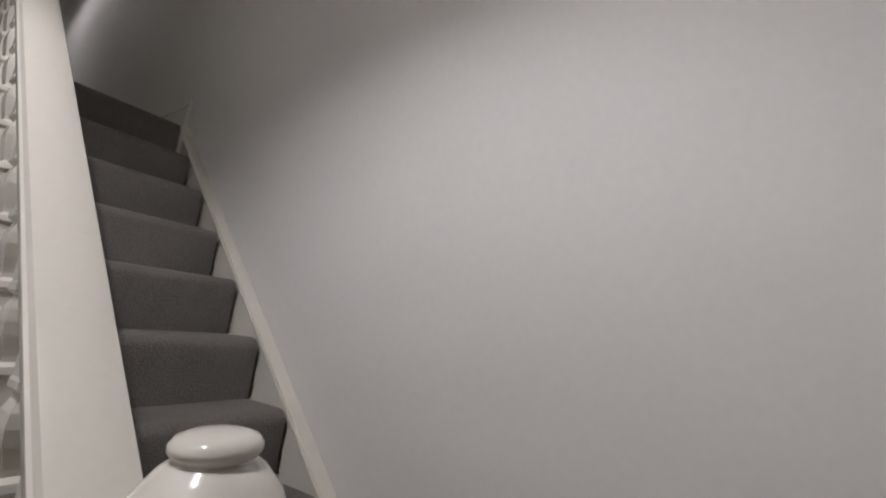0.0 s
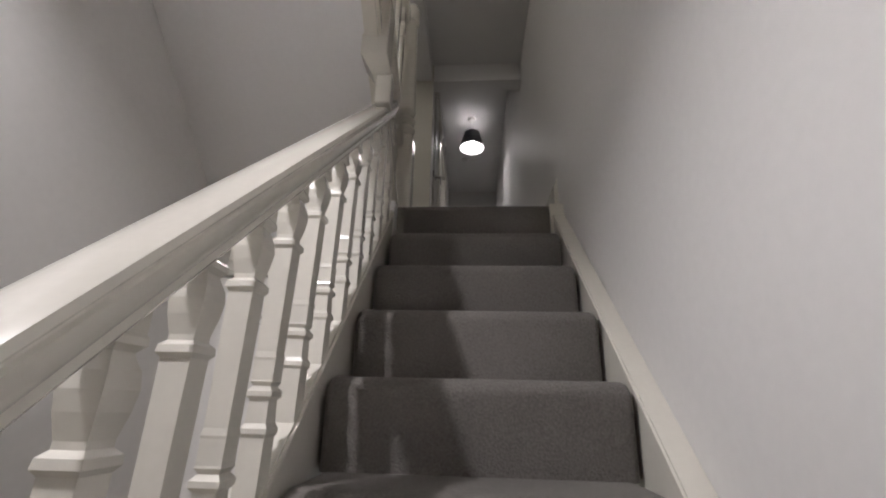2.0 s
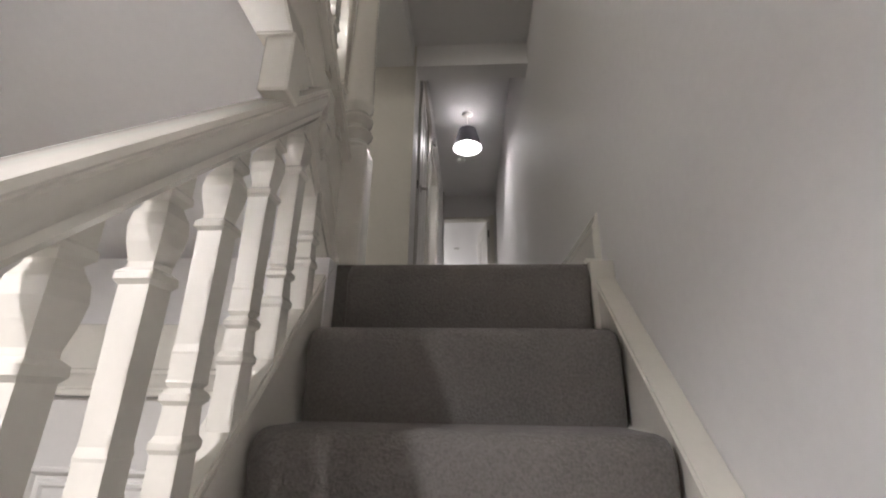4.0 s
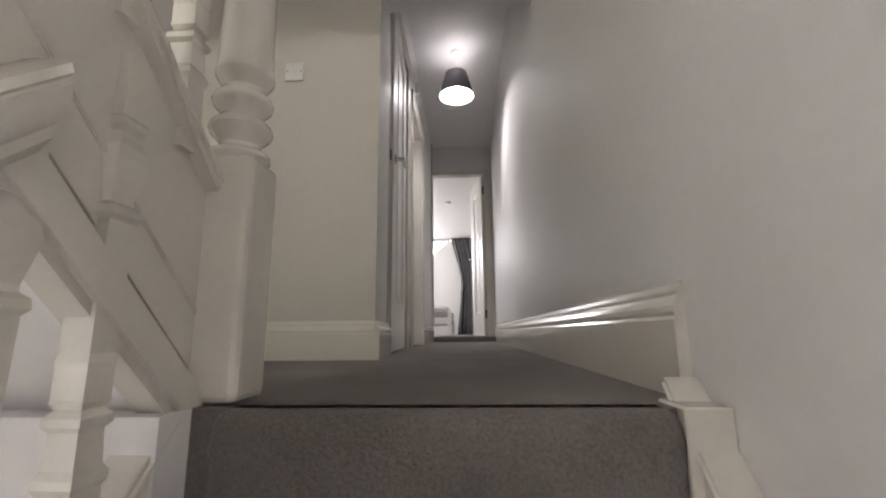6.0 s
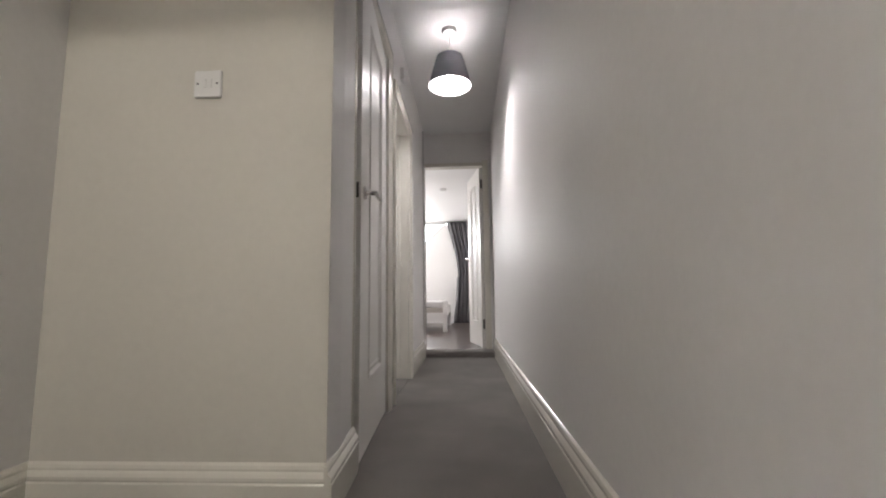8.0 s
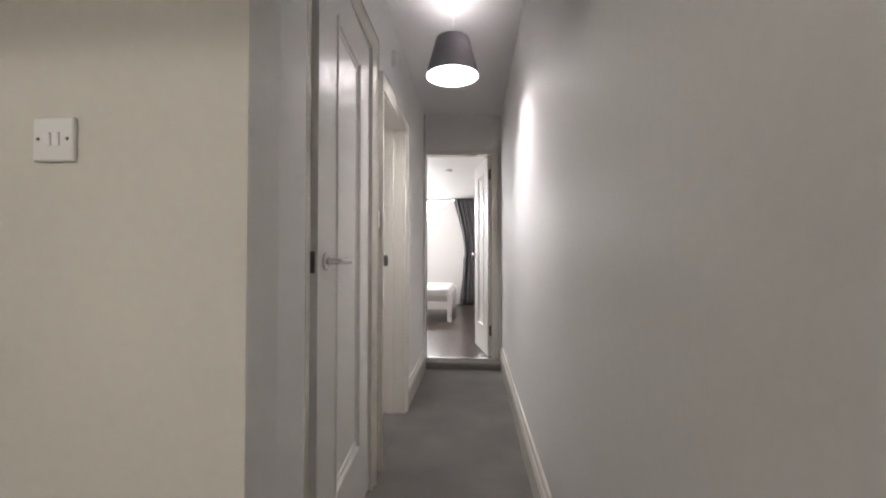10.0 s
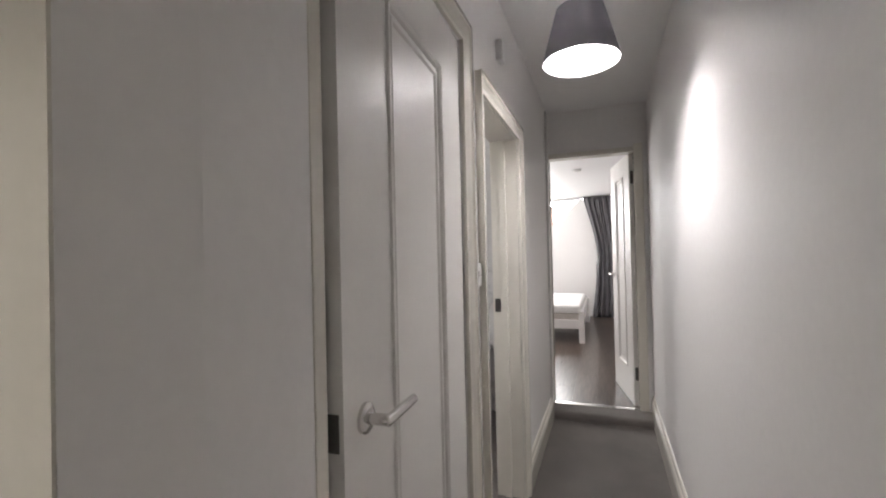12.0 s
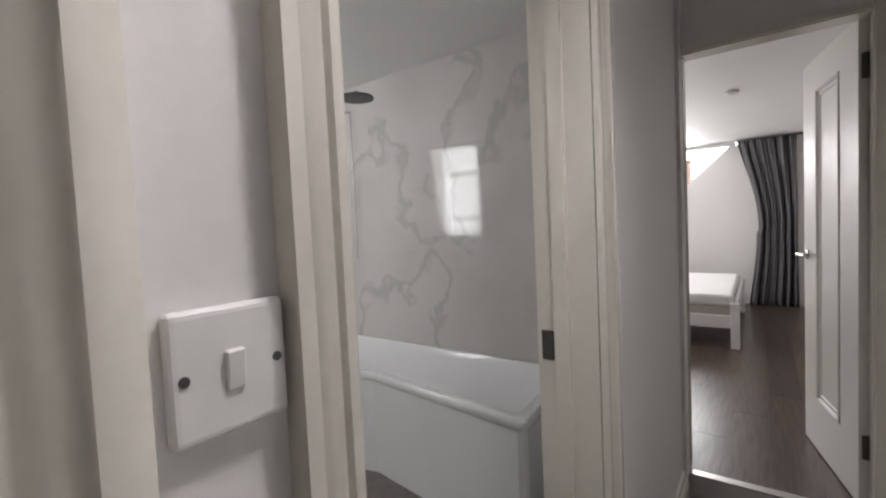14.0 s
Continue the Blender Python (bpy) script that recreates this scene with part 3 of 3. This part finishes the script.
# ---------------------------------------------------------------- lamps
def pendant(name, x, y, ztop, zrim, label, fabric, cloth_label):
    """Ceiling rose, cord and a conical fabric shade with its rim at zrim."""
    root = new(name)
    bm = add_lathe(bmesh.new(), [(0.03, ztop), (0.052, ztop - 0.001), (0.052, ztop - 0.012), (0.044, ztop - 0.024), (0.012, ztop - 0.030)], x, y, 32)
    smooth_by_angle(mesh_object("ceiling_rose", bm, PLASTIC, root, False, "white plastic ceiling rose"))
    mesh_object("cord", add_lathe(bmesh.new(), [(0.003, zrim + 0.16), (0.003, ztop - 0.02)], x, y, 10), PLASTIC, root)
    mesh_object("bulb_holder", add_lathe(bmesh.new(), [(0.010, zrim + 0.20), (0.018, zrim + 0.19), (0.019, zrim + 0.145), (0.016, zrim + 0.14)], x, y, 20), PLASTIC, root)
    for nm, off, mat in (("shade", 0.0, fabric), ("lining", -0.0025, SHADEIN))[: 1 if fabric is PALE else 2]:
        bm = bmesh.new()
        prof = [(0.145, 0.0), (0.088, 0.205)]
        n = 48
        rings = []
        for r, z in (prof[0], prof[1]):
            for o in (0.0, -0.002):
                rings.append([bm.verts.new((x + (r + off + o) * math.cos(2 * math.pi * i / n), y + (r + off + o) * math.sin(2 * math.pi * i / n), zrim + z)) for i in range(n)])
        for a, b in ((0, 2), (1, 3), (0, 1), (2, 3)):
            for i in range(n):
                bm.faces.new((rings[a][i], rings[a][(i + 1) % n], rings[b][(i + 1) % n], rings[b][i]))
        smooth_by_angle(mesh_object(nm, bm, mat, root, False, cloth_label if nm == "shade" else "white inner lining"))
    # added ring that blocks most light from the shade's top, for a smaller ceiling halo
    bm = bmesh.new()
    rings = [[bm.verts.new((x + q * math.cos(2 * math.pi * i / 32), y + q * math.sin(2 * math.pi * i / 32), zrim + h)) for i in range(32)] for q, h in ((0.0845, 0.198), (0.026, 0.198), (0.026, 0.201), (0.0845, 0.201))]
    for k in range(4):
        for i in range(32):
            bm.faces.new((rings[k][i], rings[k][(i + 1) % 32], rings[(k + 1) % 4][(i + 1) % 32], rings[(k + 1) % 4][i]))
    mesh_object("top_baffle", bm, SHADEIN, root, False, "white ring added to narrow the light from the shade's top")
    bm = add_lathe(bmesh.new(), [(0.012, zrim + 0.14), (0.018, zrim + 0.125), (0.030, zrim + 0.09), (0.026, zrim + 0.062), (0.010, zrim + 0.050)], x, y, 24)
    ob = smooth_by_angle(mesh_object("bulb", bm, BULB, root, False, "glowing white bulb"))
    ob.visible_shadow = False
    return tagged(root, label, "pendant lamp")


pendant("pendant_lamp", PENDANT[0], PENDANT[1], TOP, 2.005, "lit pendant lamp with dark grey conical fabric shade", SHADE, "dark grey fabric")
pendant("pendant_lamp", HALL_PENDANT[0], HALL_PENDANT[1], 1.57, 0.55, "lit pendant lamp with pale conical fabric shade above the hall", PALE, "pale fabric")


# added globe round the upper fill light; its form and height are assumed
globe = tagged(new("fill_globe"), "unseen glowing globe added over the upper stairs to light the landing", "pendant lamp")
ux, uy = UPPER_FILL[0], UPPER_FILL[1]
mesh_object("ceiling_rose", add_lathe(bmesh.new(), [(0.03, 3.1), (0.052, 3.099), (0.048, 3.08), (0.012, 3.07)], ux, uy, 24), PLASTIC, globe)
mesh_object("cord", add_lathe(bmesh.new(), [(0.003, 2.12), (0.003, 3.08)], ux, uy, 10), PLASTIC, globe)
bm = bmesh.new()
bmesh.ops.create_uvsphere(bm, u_segments=32, v_segments=16, radius=0.10, matrix=Matrix.Translation((ux, uy, 2.02)))
glass = mesh_object("glass_globe", bm, BULB, globe, True, "glowing opal glass")
glass.visible_shadow = False


def smoke_alarm(x, y, z, label):
    root = new("smoke_alarm")
    bm = add_lathe(bmesh.new(), [(0.03, z), (0.05, z - 0.001), (0.05, z - 0.018), (0.044, z - 0.030), (0.028, z - 0.034), (0.02, z - 0.038)], x, y, 32)
    smooth_by_angle(mesh_object("housing", bm, PLASTIC, root))
    mesh_object("grille_ring", add_lathe(bmesh.new(), [(0.048, z - 0.010), (0.0515, z - 0.011), (0.0515, z - 0.014), (0.048, z - 0.015)], x, y, 32), DARKMETAL, root)
    return tagged(root, label, "smoke alarm")


smoke_alarm(-0.47, 3.55, TOP, "round white smoke alarm on the corridor ceiling")


# ---------------------------------------------------------------- switches
def switch_plate(m, gangs, w, h, label):
    """A moulded plate in its own plane x, z with its front towards -y."""
    root = new("light_switch")
    mesh_object("plate", add_box(bmesh.new(), -w / 2, w / 2, -0.011, 0.0, -h / 2, h / 2, 0.005, 3), PLASTIC, root)
    for g in range(gangs):
        x = (g - (gangs - 1) / 2) * 0.018
        bm = add_box(bmesh.new(), x - 0.006, x + 0.006, -0.0145, -0.009, -0.013, 0.013, 0.001, 1)
        bmesh.ops.rotate(bm, verts=bm.verts, cent=(x, -0.011, 0), matrix=Matrix.Rotation(radians(6), 3, "X"))
        mesh_object("rocker", bm, PLASTIC, root)
    for s in (-1, 1):
        bm = add_lathe(bmesh.new(), [(0.001, 0.0), (0.0034, 0.0), (0.003, 0.0012), (0.001, 0.0013)], 0, 0, 14)
        bmesh.ops.transform(bm, matrix=pose(s * 0.030, -0.011, 0, 90, 0, 0), verts=bm.verts)
        mesh_object("screw", bm, DARKMETAL, root, False, "dull steel screw")
    root.matrix_world = m
    return tagged(root, label, "light switch")


switch_plate(pose(-1.080, FACE, 1.248), 2, 0.084, 0.086, "white double light switch on the cream landing wall")
switch_plate(pose(CL, 2.363, 1.208, 0, 0, 90), 1, 0.076, 0.082, "white single light switch between the two doors")
switch_plate(pose(LEFT, -0.755, -0.983, 0, 0, 90), 2, 0.084, 0.088, "white light switch on the hall wall")

# small white box on the corridor wall above the bathroom door
sensor = new("wall_sensor")
mesh_object("housing", add_box(bmesh.new(), CL, CL + 0.03, 2.74, 2.80, 2.11, 2.20, 0.006, 2), PLASTIC, sensor)
tagged(sensor, "small white sensor box above the bathroom door", "sensor")

# ---------------------------------------------------------------- bedroom
BX0, BX1, BY1, BZ = -2.7, 0.9, 9.45, 2.29
y0 = BACK + 0.10
structure(box("floor_bedroom", BX0, BX1, y0 - 0.07, BY1, BED - 0.1, BED - 0.004, LAMINATE), "dark laminate bedroom floor", "floor")
structure(box("wall_bedroom_side", BX1, BX1 + 0.1, y0 - 0.1, BY1 + 0.1, BED - 0.1, 2.6, WALL), "white painted bedroom side wall", "wall")
bm = bmesh.new()
add_box(bm, 0.141, BX1, y0 - 0.1, y0, BED - 0.1, 2.6)
add_box(bm, BX0, CL - 0.141, y0 - 0.1, y0, BED - 0.1, 2.6)
structure(mesh_object("wall_bedroom_front", bm, WALL), "white painted bedroom wall beside the door", "wall")
structure(box("ceiling_bedroom", BX0, BX1, y0, BY1 + 0.1, BZ, BZ + 0.1, CEIL), "white bedroom ceiling", "ceiling")
structure(box("wall_bedroom_left", BX0 - 0.1, BX0, y0, BY1 + 0.1, BED - 0.1, BZ, WALL), "white painted bedroom side wall", "wall")
# end wall cut by a diagonal, with the window above it
prof = [(BX1, BED - 0.1), (BX1, BZ), (-0.64, BZ), (-0.70, 2.225), (-2.42, 0.62), (BX0, 0.62), (BX0, BED - 0.1)]
structure(extrude("wall_bedroom_end", prof, BY1, BY1 + 0.1, lambda u, v, w: (u, w, v), WALL), "white painted end wall cut diagonally below the window", "wall")
win = tagged(new("window_1"), "white framed gable window with bright daylight", "window", kind="structure")
extrude("window_frame", [(-0.70, 2.224), (-2.42, 0.619), (-2.42, 0.70), (-0.77, 2.24), (-0.70, 2.24)], BY1 + 0.03, BY1 + 0.09, lambda u, v, w: (u, w, v), BEDWHITE, win)
box("window_head", BX0, -0.70, BY1 + 0.03, BY1 + 0.09, 2.242, BZ - 0.001, BEDWHITE, win)
structure(box("sky_backdrop", -9.0, 4.0, 14.0, 14.1, -1.0, 6.0, SKYGLOW), "bright overcast sky beyond the window", "backdrop")
chim = tagged(new("chimney"), "orange brick chimney on a roof beyond the window", "chimney")
mesh_object("stack", add_box(bmesh.new(), -1.78, -1.54, 12.0, 12.3, 0.0, 2.36, 0.01, 1), ORANGE, chim)
mesh_object("cap", add_box(bmesh.new(), -1.80, -1.52, 11.98, 12.32, 2.36, 2.40, 0.01, 1), ORANGE, chim)
nb = tagged(new("house"), "pale rendered neighbouring house beyond the window", "house")
mesh_object("wall", add_box(bmesh.new(), -5.0, 1.5, 12.35, 13.2, -1.0, 1.95, 0.01, 1), BEDWHITE, nb)
mesh_object("roof", add_box(bmesh.new(), -5.1, 1.6, 12.32, 13.3, 1.95, 2.06, 0.02, 1), SHEET, nb)
smoke_alarm(-0.62, 6.49, BZ, "round white smoke alarm on the bedroom ceiling")

# curtain: folded cloth gathered at its middle
cur = tagged(new("curtain"), "long dark grey curtain hanging beside the roof window", "curtain")
bm = bmesh.new()
NU, NV = 110, 30
grid = []
for j in range(NV + 1):
    v = j / NV
    left = -0.68 + 0.17 * math.sin(math.pi * min(1, v * 1.0)) ** 1.2 * (1 if v < 0.55 else 0.85) + 0.12 * v
    right = -0.06 + 0.02 * v
    row = []
    for i in range(NU + 1):
        u = i / NU
        x = left + (right - left) * u
        a = 0.030 + 0.022 * v
        y = 9.33 + a * (0.75 + 0.4 * math.sin(u * 9 + 1)) * math.sin(u * 2 * math.pi * 6.3 + 1.3 * math.sin(2.5 * v + 4 * u)) + 0.014 * math.sin(u * 2 * math.pi * 14 + 5 * v)
        row.append(bm.verts.new((x, y, 2.262 - (2.262 - BED - 0.004) * v - 0.01 * math.sin(u * 20) * v * (1 - v))))
    grid.append(row)
for j in range(NV):
    for i in range(NU):
        bm.faces.new((grid[j][i], grid[j][i + 1], grid[j + 1][i + 1], grid[j + 1][i]))
ob = mesh_object("cloth", bm, CURTAIN, cur, True)
mod = ob.modifiers.new("thickness", "SOLIDIFY")
mod.thickness = 0.004
bm = add_lathe(bmesh.new(), [(0.006, 0), (0.010, 0.001), (0.010, 0.70), (0.006, 0.701)], 0, 0, 14)
bmesh.ops.transform(bm, matrix=pose(-0.70, 9.33, 2.268, 0, 90, 0), verts=bm.verts)
mesh_object("curtain_pole", bm, DARKMETAL, cur)

# bed: white frame and mattress
bed = tagged(new("bed"), "white wooden bed frame on the dark floor", "bed")
EX, EY, FY = -0.60, 6.92, 8.75
for x in (EX - 0.07, -1.95):
    for y in (EY, FY):
        mesh_object("leg", add_box(bmesh.new(), x, x + 0.07, y, y + 0.07, BED - 0.004, 0.475, 0.004, 1), BEDWHITE, bed)
mesh_object("foot_rail", add_box(bmesh.new(), -1.88, EX - 0.07, EY + 0.015, EY + 0.045, 0.24, 0.36, 0.004, 1), BEDWHITE, bed)
mesh_object("head_rail", add_box(bmesh.new(), -1.88, EX - 0.07, FY + 0.015, FY + 0.045, 0.24, 0.36, 0.004, 1), BEDWHITE, bed)
mesh_object("side_rail", add_box(bmesh.new(), EX - 0.045, EX - 0.015, EY + 0.07, FY, 0.30, 0.475, 0.004, 1), BEDWHITE, bed)
mesh_object("side_rail", add_box(bmesh.new(), -1.945, -1.915, EY + 0.07, FY, 0.30, 0.475, 0.004, 1), BEDWHITE, bed)
for i in range(10):
    y = EY + 0.12 + i * 0.17
    mesh_object("slat", add_box(bmesh.new(), -1.914, EX - 0.046, y, y + 0.07, 0.330, 0.345), BEDWHITE, bed)
mat_ = tagged(new("mattress"), "white mattress with beige side on the bed", "mattress")
mesh_object("core", add_box(bmesh.new(), -1.91, EX - 0.06, EY + 0.05, FY - 0.005, 0.346, 0.44, 0.02, 3), MATSIDE, mat_, False, "beige mattress side")
mesh_object("cover", add_box(bmesh.new(), -1.915, EX - 0.05, EY + 0.045, FY, 0.435, 0.55, 0.045, 4), SHEET, mat_, False, "white cloth cover")

# ---------------------------------------------------------------- bathroom
HX0, HY0, HY1 = -3.7, 2.44, 4.335
structure(box("floor_bathroom", HX0, CL - 0.14, HY0, HY1, -0.1, 0.006, BATHFLOOR), "dark wood-look bathroom floor", "floor")
structure(box("floor_bathroom_sill", CL - 0.14, CL, B2A, B2B, 0.0, 0.004, CARPET), "grey carpet in the bathroom doorway", "floor")
structure(box("ceiling_bathroom", HX0, CL - 0.14, HY0, HY1, 2.29, 2.46, CEIL), "white bathroom ceiling", "ceiling")
structure(box("wall_bathroom_end", HX0 - 0.1, HX0, HY0 - 0.1, HY1 + 0.1, -0.1, 2.46, WALL), "plain bathroom end wall", "wall")
structure(box("wall_bathroom_back", HX0, CL - 0.14, HY1 + 0.012, HY1 + 0.10, -0.1, 2.46, WALL), "bathroom wall behind the tiles", "wall")
bm = bmesh.new()
WXA, WXB = -3.40, -2.85
add_box(bm, HX0, WXA, HY0 - 0.1, HY0, -0.1, 2.46)
add_box(bm, WXB, CL - 0.141, HY0 - 0.1, HY0, -0.1, 2.46)
add_box(bm, WXA, WXB, HY0 - 0.1, HY0, -0.1, 1.15)
add_box(bm, WXA, WXB, HY0 - 0.1, HY0, 2.20, 2.46)
structure(mesh_object("wall_bathroom_front", bm, WALL), "bathroom wall with a sash window", "wall")
win2 = tagged(new("window_2"), "white framed bathroom window with bright daylight", "window", kind="structure")
for a in ((WXA, WXA + 0.05, 1.15, 2.2), (WXB - 0.05, WXB, 1.15, 2.2), (WXA, WXB, 1.15, 1.2), (WXA, WXB, 2.15, 2.2), (WXA, WXB, 1.86, 1.92), (WXA, WXB, 1.36, 1.40)):
    mesh_object("window_frame", add_box(bmesh.new(), a[0] + 0.001, a[1] - 0.001, HY0 - 0.07, HY0 - 0.02, a[2] + 0.001, a[3] - 0.001, 0.004, 1), BEDWHITE, win2)
structure(box("bathroom_sky_backdrop", WXA - 0.2, WXB + 0.2, HY0 - 0.16, HY0 - 0.14, 1.0, 2.3, SKYGLOW), "bright daylight beyond the bathroom window", "backdrop")

# tub: rim, basin and front panel with a stepped corner
TX0, TX1, TY0, TY1, TZ = -3.0, -1.165, 3.66, 4.327, 0.55
tub = tagged(new("bathtub"), "white acrylic shower bath with plain front panel", "bathtub")


def tub_outline(d):
    """The plan of the bath drawn in by d, counter-clockwise, wider beyond the bend."""
    pts = [(-1.20 - d, TY1 - d * 0.5), (TX0 + d, TY1 - d * 0.5), (TX0 + d, 3.68 + d), (-2.62, 3.655 + d), (-2.45, 3.665 + d),
           (-2.32, 3.70 + d), (-2.22, 3.755 + d), (-2.10, 3.785 + d), (-1.95, 3.762 + d), (-1.195 - d, 3.662 + d), (-1.172 - d, 3.672 + d), (-1.165 - d, 3.692 + d)]
    return pts


bm = bmesh.new()
rings = []
for d, z in ((0.006, TZ - 0.045), (0.0, TZ - 0.035), (0.0, TZ - 0.01), (0.008, TZ), (0.05, TZ), (0.062, TZ - 0.01), (0.09, TZ - 0.20), (0.14, TZ - 0.40)):
    rings.append([bm.verts.new((x, y, z)) for x, y in tub_outline(d)])
for a, b in zip(rings, rings[1:]):
    n = len(a)
    for i in range(n):
        bm.faces.new((a[i], a[(i + 1) % n], b[(i + 1) % n], b[i]))
bm.faces.new(rings[-1])
smooth_by_angle(mesh_object("basin", bm, ACRYLIC, tub), 40)
bm = bmesh.new()
rings = [[bm.verts.new((x, y, z)) for x, y in tub_outline(0.012)] for z in (0.006, TZ - 0.05)]
n = len(rings[0])
for i in range(n):
    bm.faces.new((rings[0][i], rings[0][(i + 1) % n], rings[1][(i + 1) % n], rings[1][i]))
mesh_object("front_panel", bm, ACRYLIC, tub, False, "plain white bath panel")

# shower: riser pole and round head
shower = tagged(new("shower"), "chrome overhead shower with slim riser pipe", "shower")
mesh_object("riser", add_lathe(bmesh.new(), [(0.003, 1.10), (0.005, 1.101), (0.005, 2.12), (0.003, 2.121)], -2.72, 4.30, 14), CHROME, shower)
bm = add_lathe(bmesh.new(), [(0.006, 0), (0.009, 0.001), (0.009, 0.38), (0.006, 0.381)], 0, 0, 12)
bmesh.ops.transform(bm, matrix=pose(-2.72, 4.30, 2.115, 90, 0, -52), verts=bm.verts)
mesh_object("arm", bm, CHROME, shower)
bm = add_lathe(bmesh.new(), [(0.02, 2.115), (0.03, 2.10), (0.10, 2.085), (0.10, 2.075), (0.02, 2.073)], -2.36, 4.03, 32)
smooth_by_angle(mesh_object("head", bm, DARKMETAL, shower, False, "dark round shower head"))

# marble tiles, each with a bevelled edge, behind the bath
tiles = structure(box("wall_tiles", HX0, CL - 0.142, HY1 + 0.004, HY1 + 0.0115, 0.0, 2.29, CEIL), "large glossy white marble tiles with grey veins", "tiled wall")
bm = add_box(bmesh.new(), -0.5997, 0.5997, -0.004, 0.004, -0.2997, 0.2997, 0.0004, 1)
me = bpy.data.meshes.new("tile")
bm.to_mesh(me)
bm.free()
me.materials.append(MARBLE)
for j in range(4):
    for i in range(3):
        zc = 0.27 + 0.6 * j
        xc = -1.32 - 1.2 * i
        if zc > 2.2:
            continue
        ob = new("tile", me)
        ob.parent = tiles
        ob.location = (xc, HY1, zc)

# bedroom floor boards
floor = bpy.data.objects["floor_bedroom"]
pw, pl = 0.19, 1.25
meshes = {}
for i in range(19):
    y = y0 - 0.06 - 0.41 * (i * 2 % 3)
    while y < BY1:
        a, b = max(y, y0 - 0.06), min(y + pl, BY1 - 0.002)
        key = round(b - a, 3)
        if key > 0.02:
            if key not in meshes:
                bm = add_box(bmesh.new(), -pw / 2 + 0.0006, pw / 2 - 0.0006, -key / 2 + 0.0006, key / 2 - 0.0006, -0.002, 0.002, 0.0006, 1)
                meshes[key] = bpy.data.meshes.new("plank")
                bm.to_mesh(meshes[key])
                bm.free()
                meshes[key].materials.append(LAMINATE)
            ob = new("plank", meshes[key])
            ob.parent = floor
            ob.location = (-2.6 + pw * i, (a + b) / 2, BED - 0.002)
        y += pl
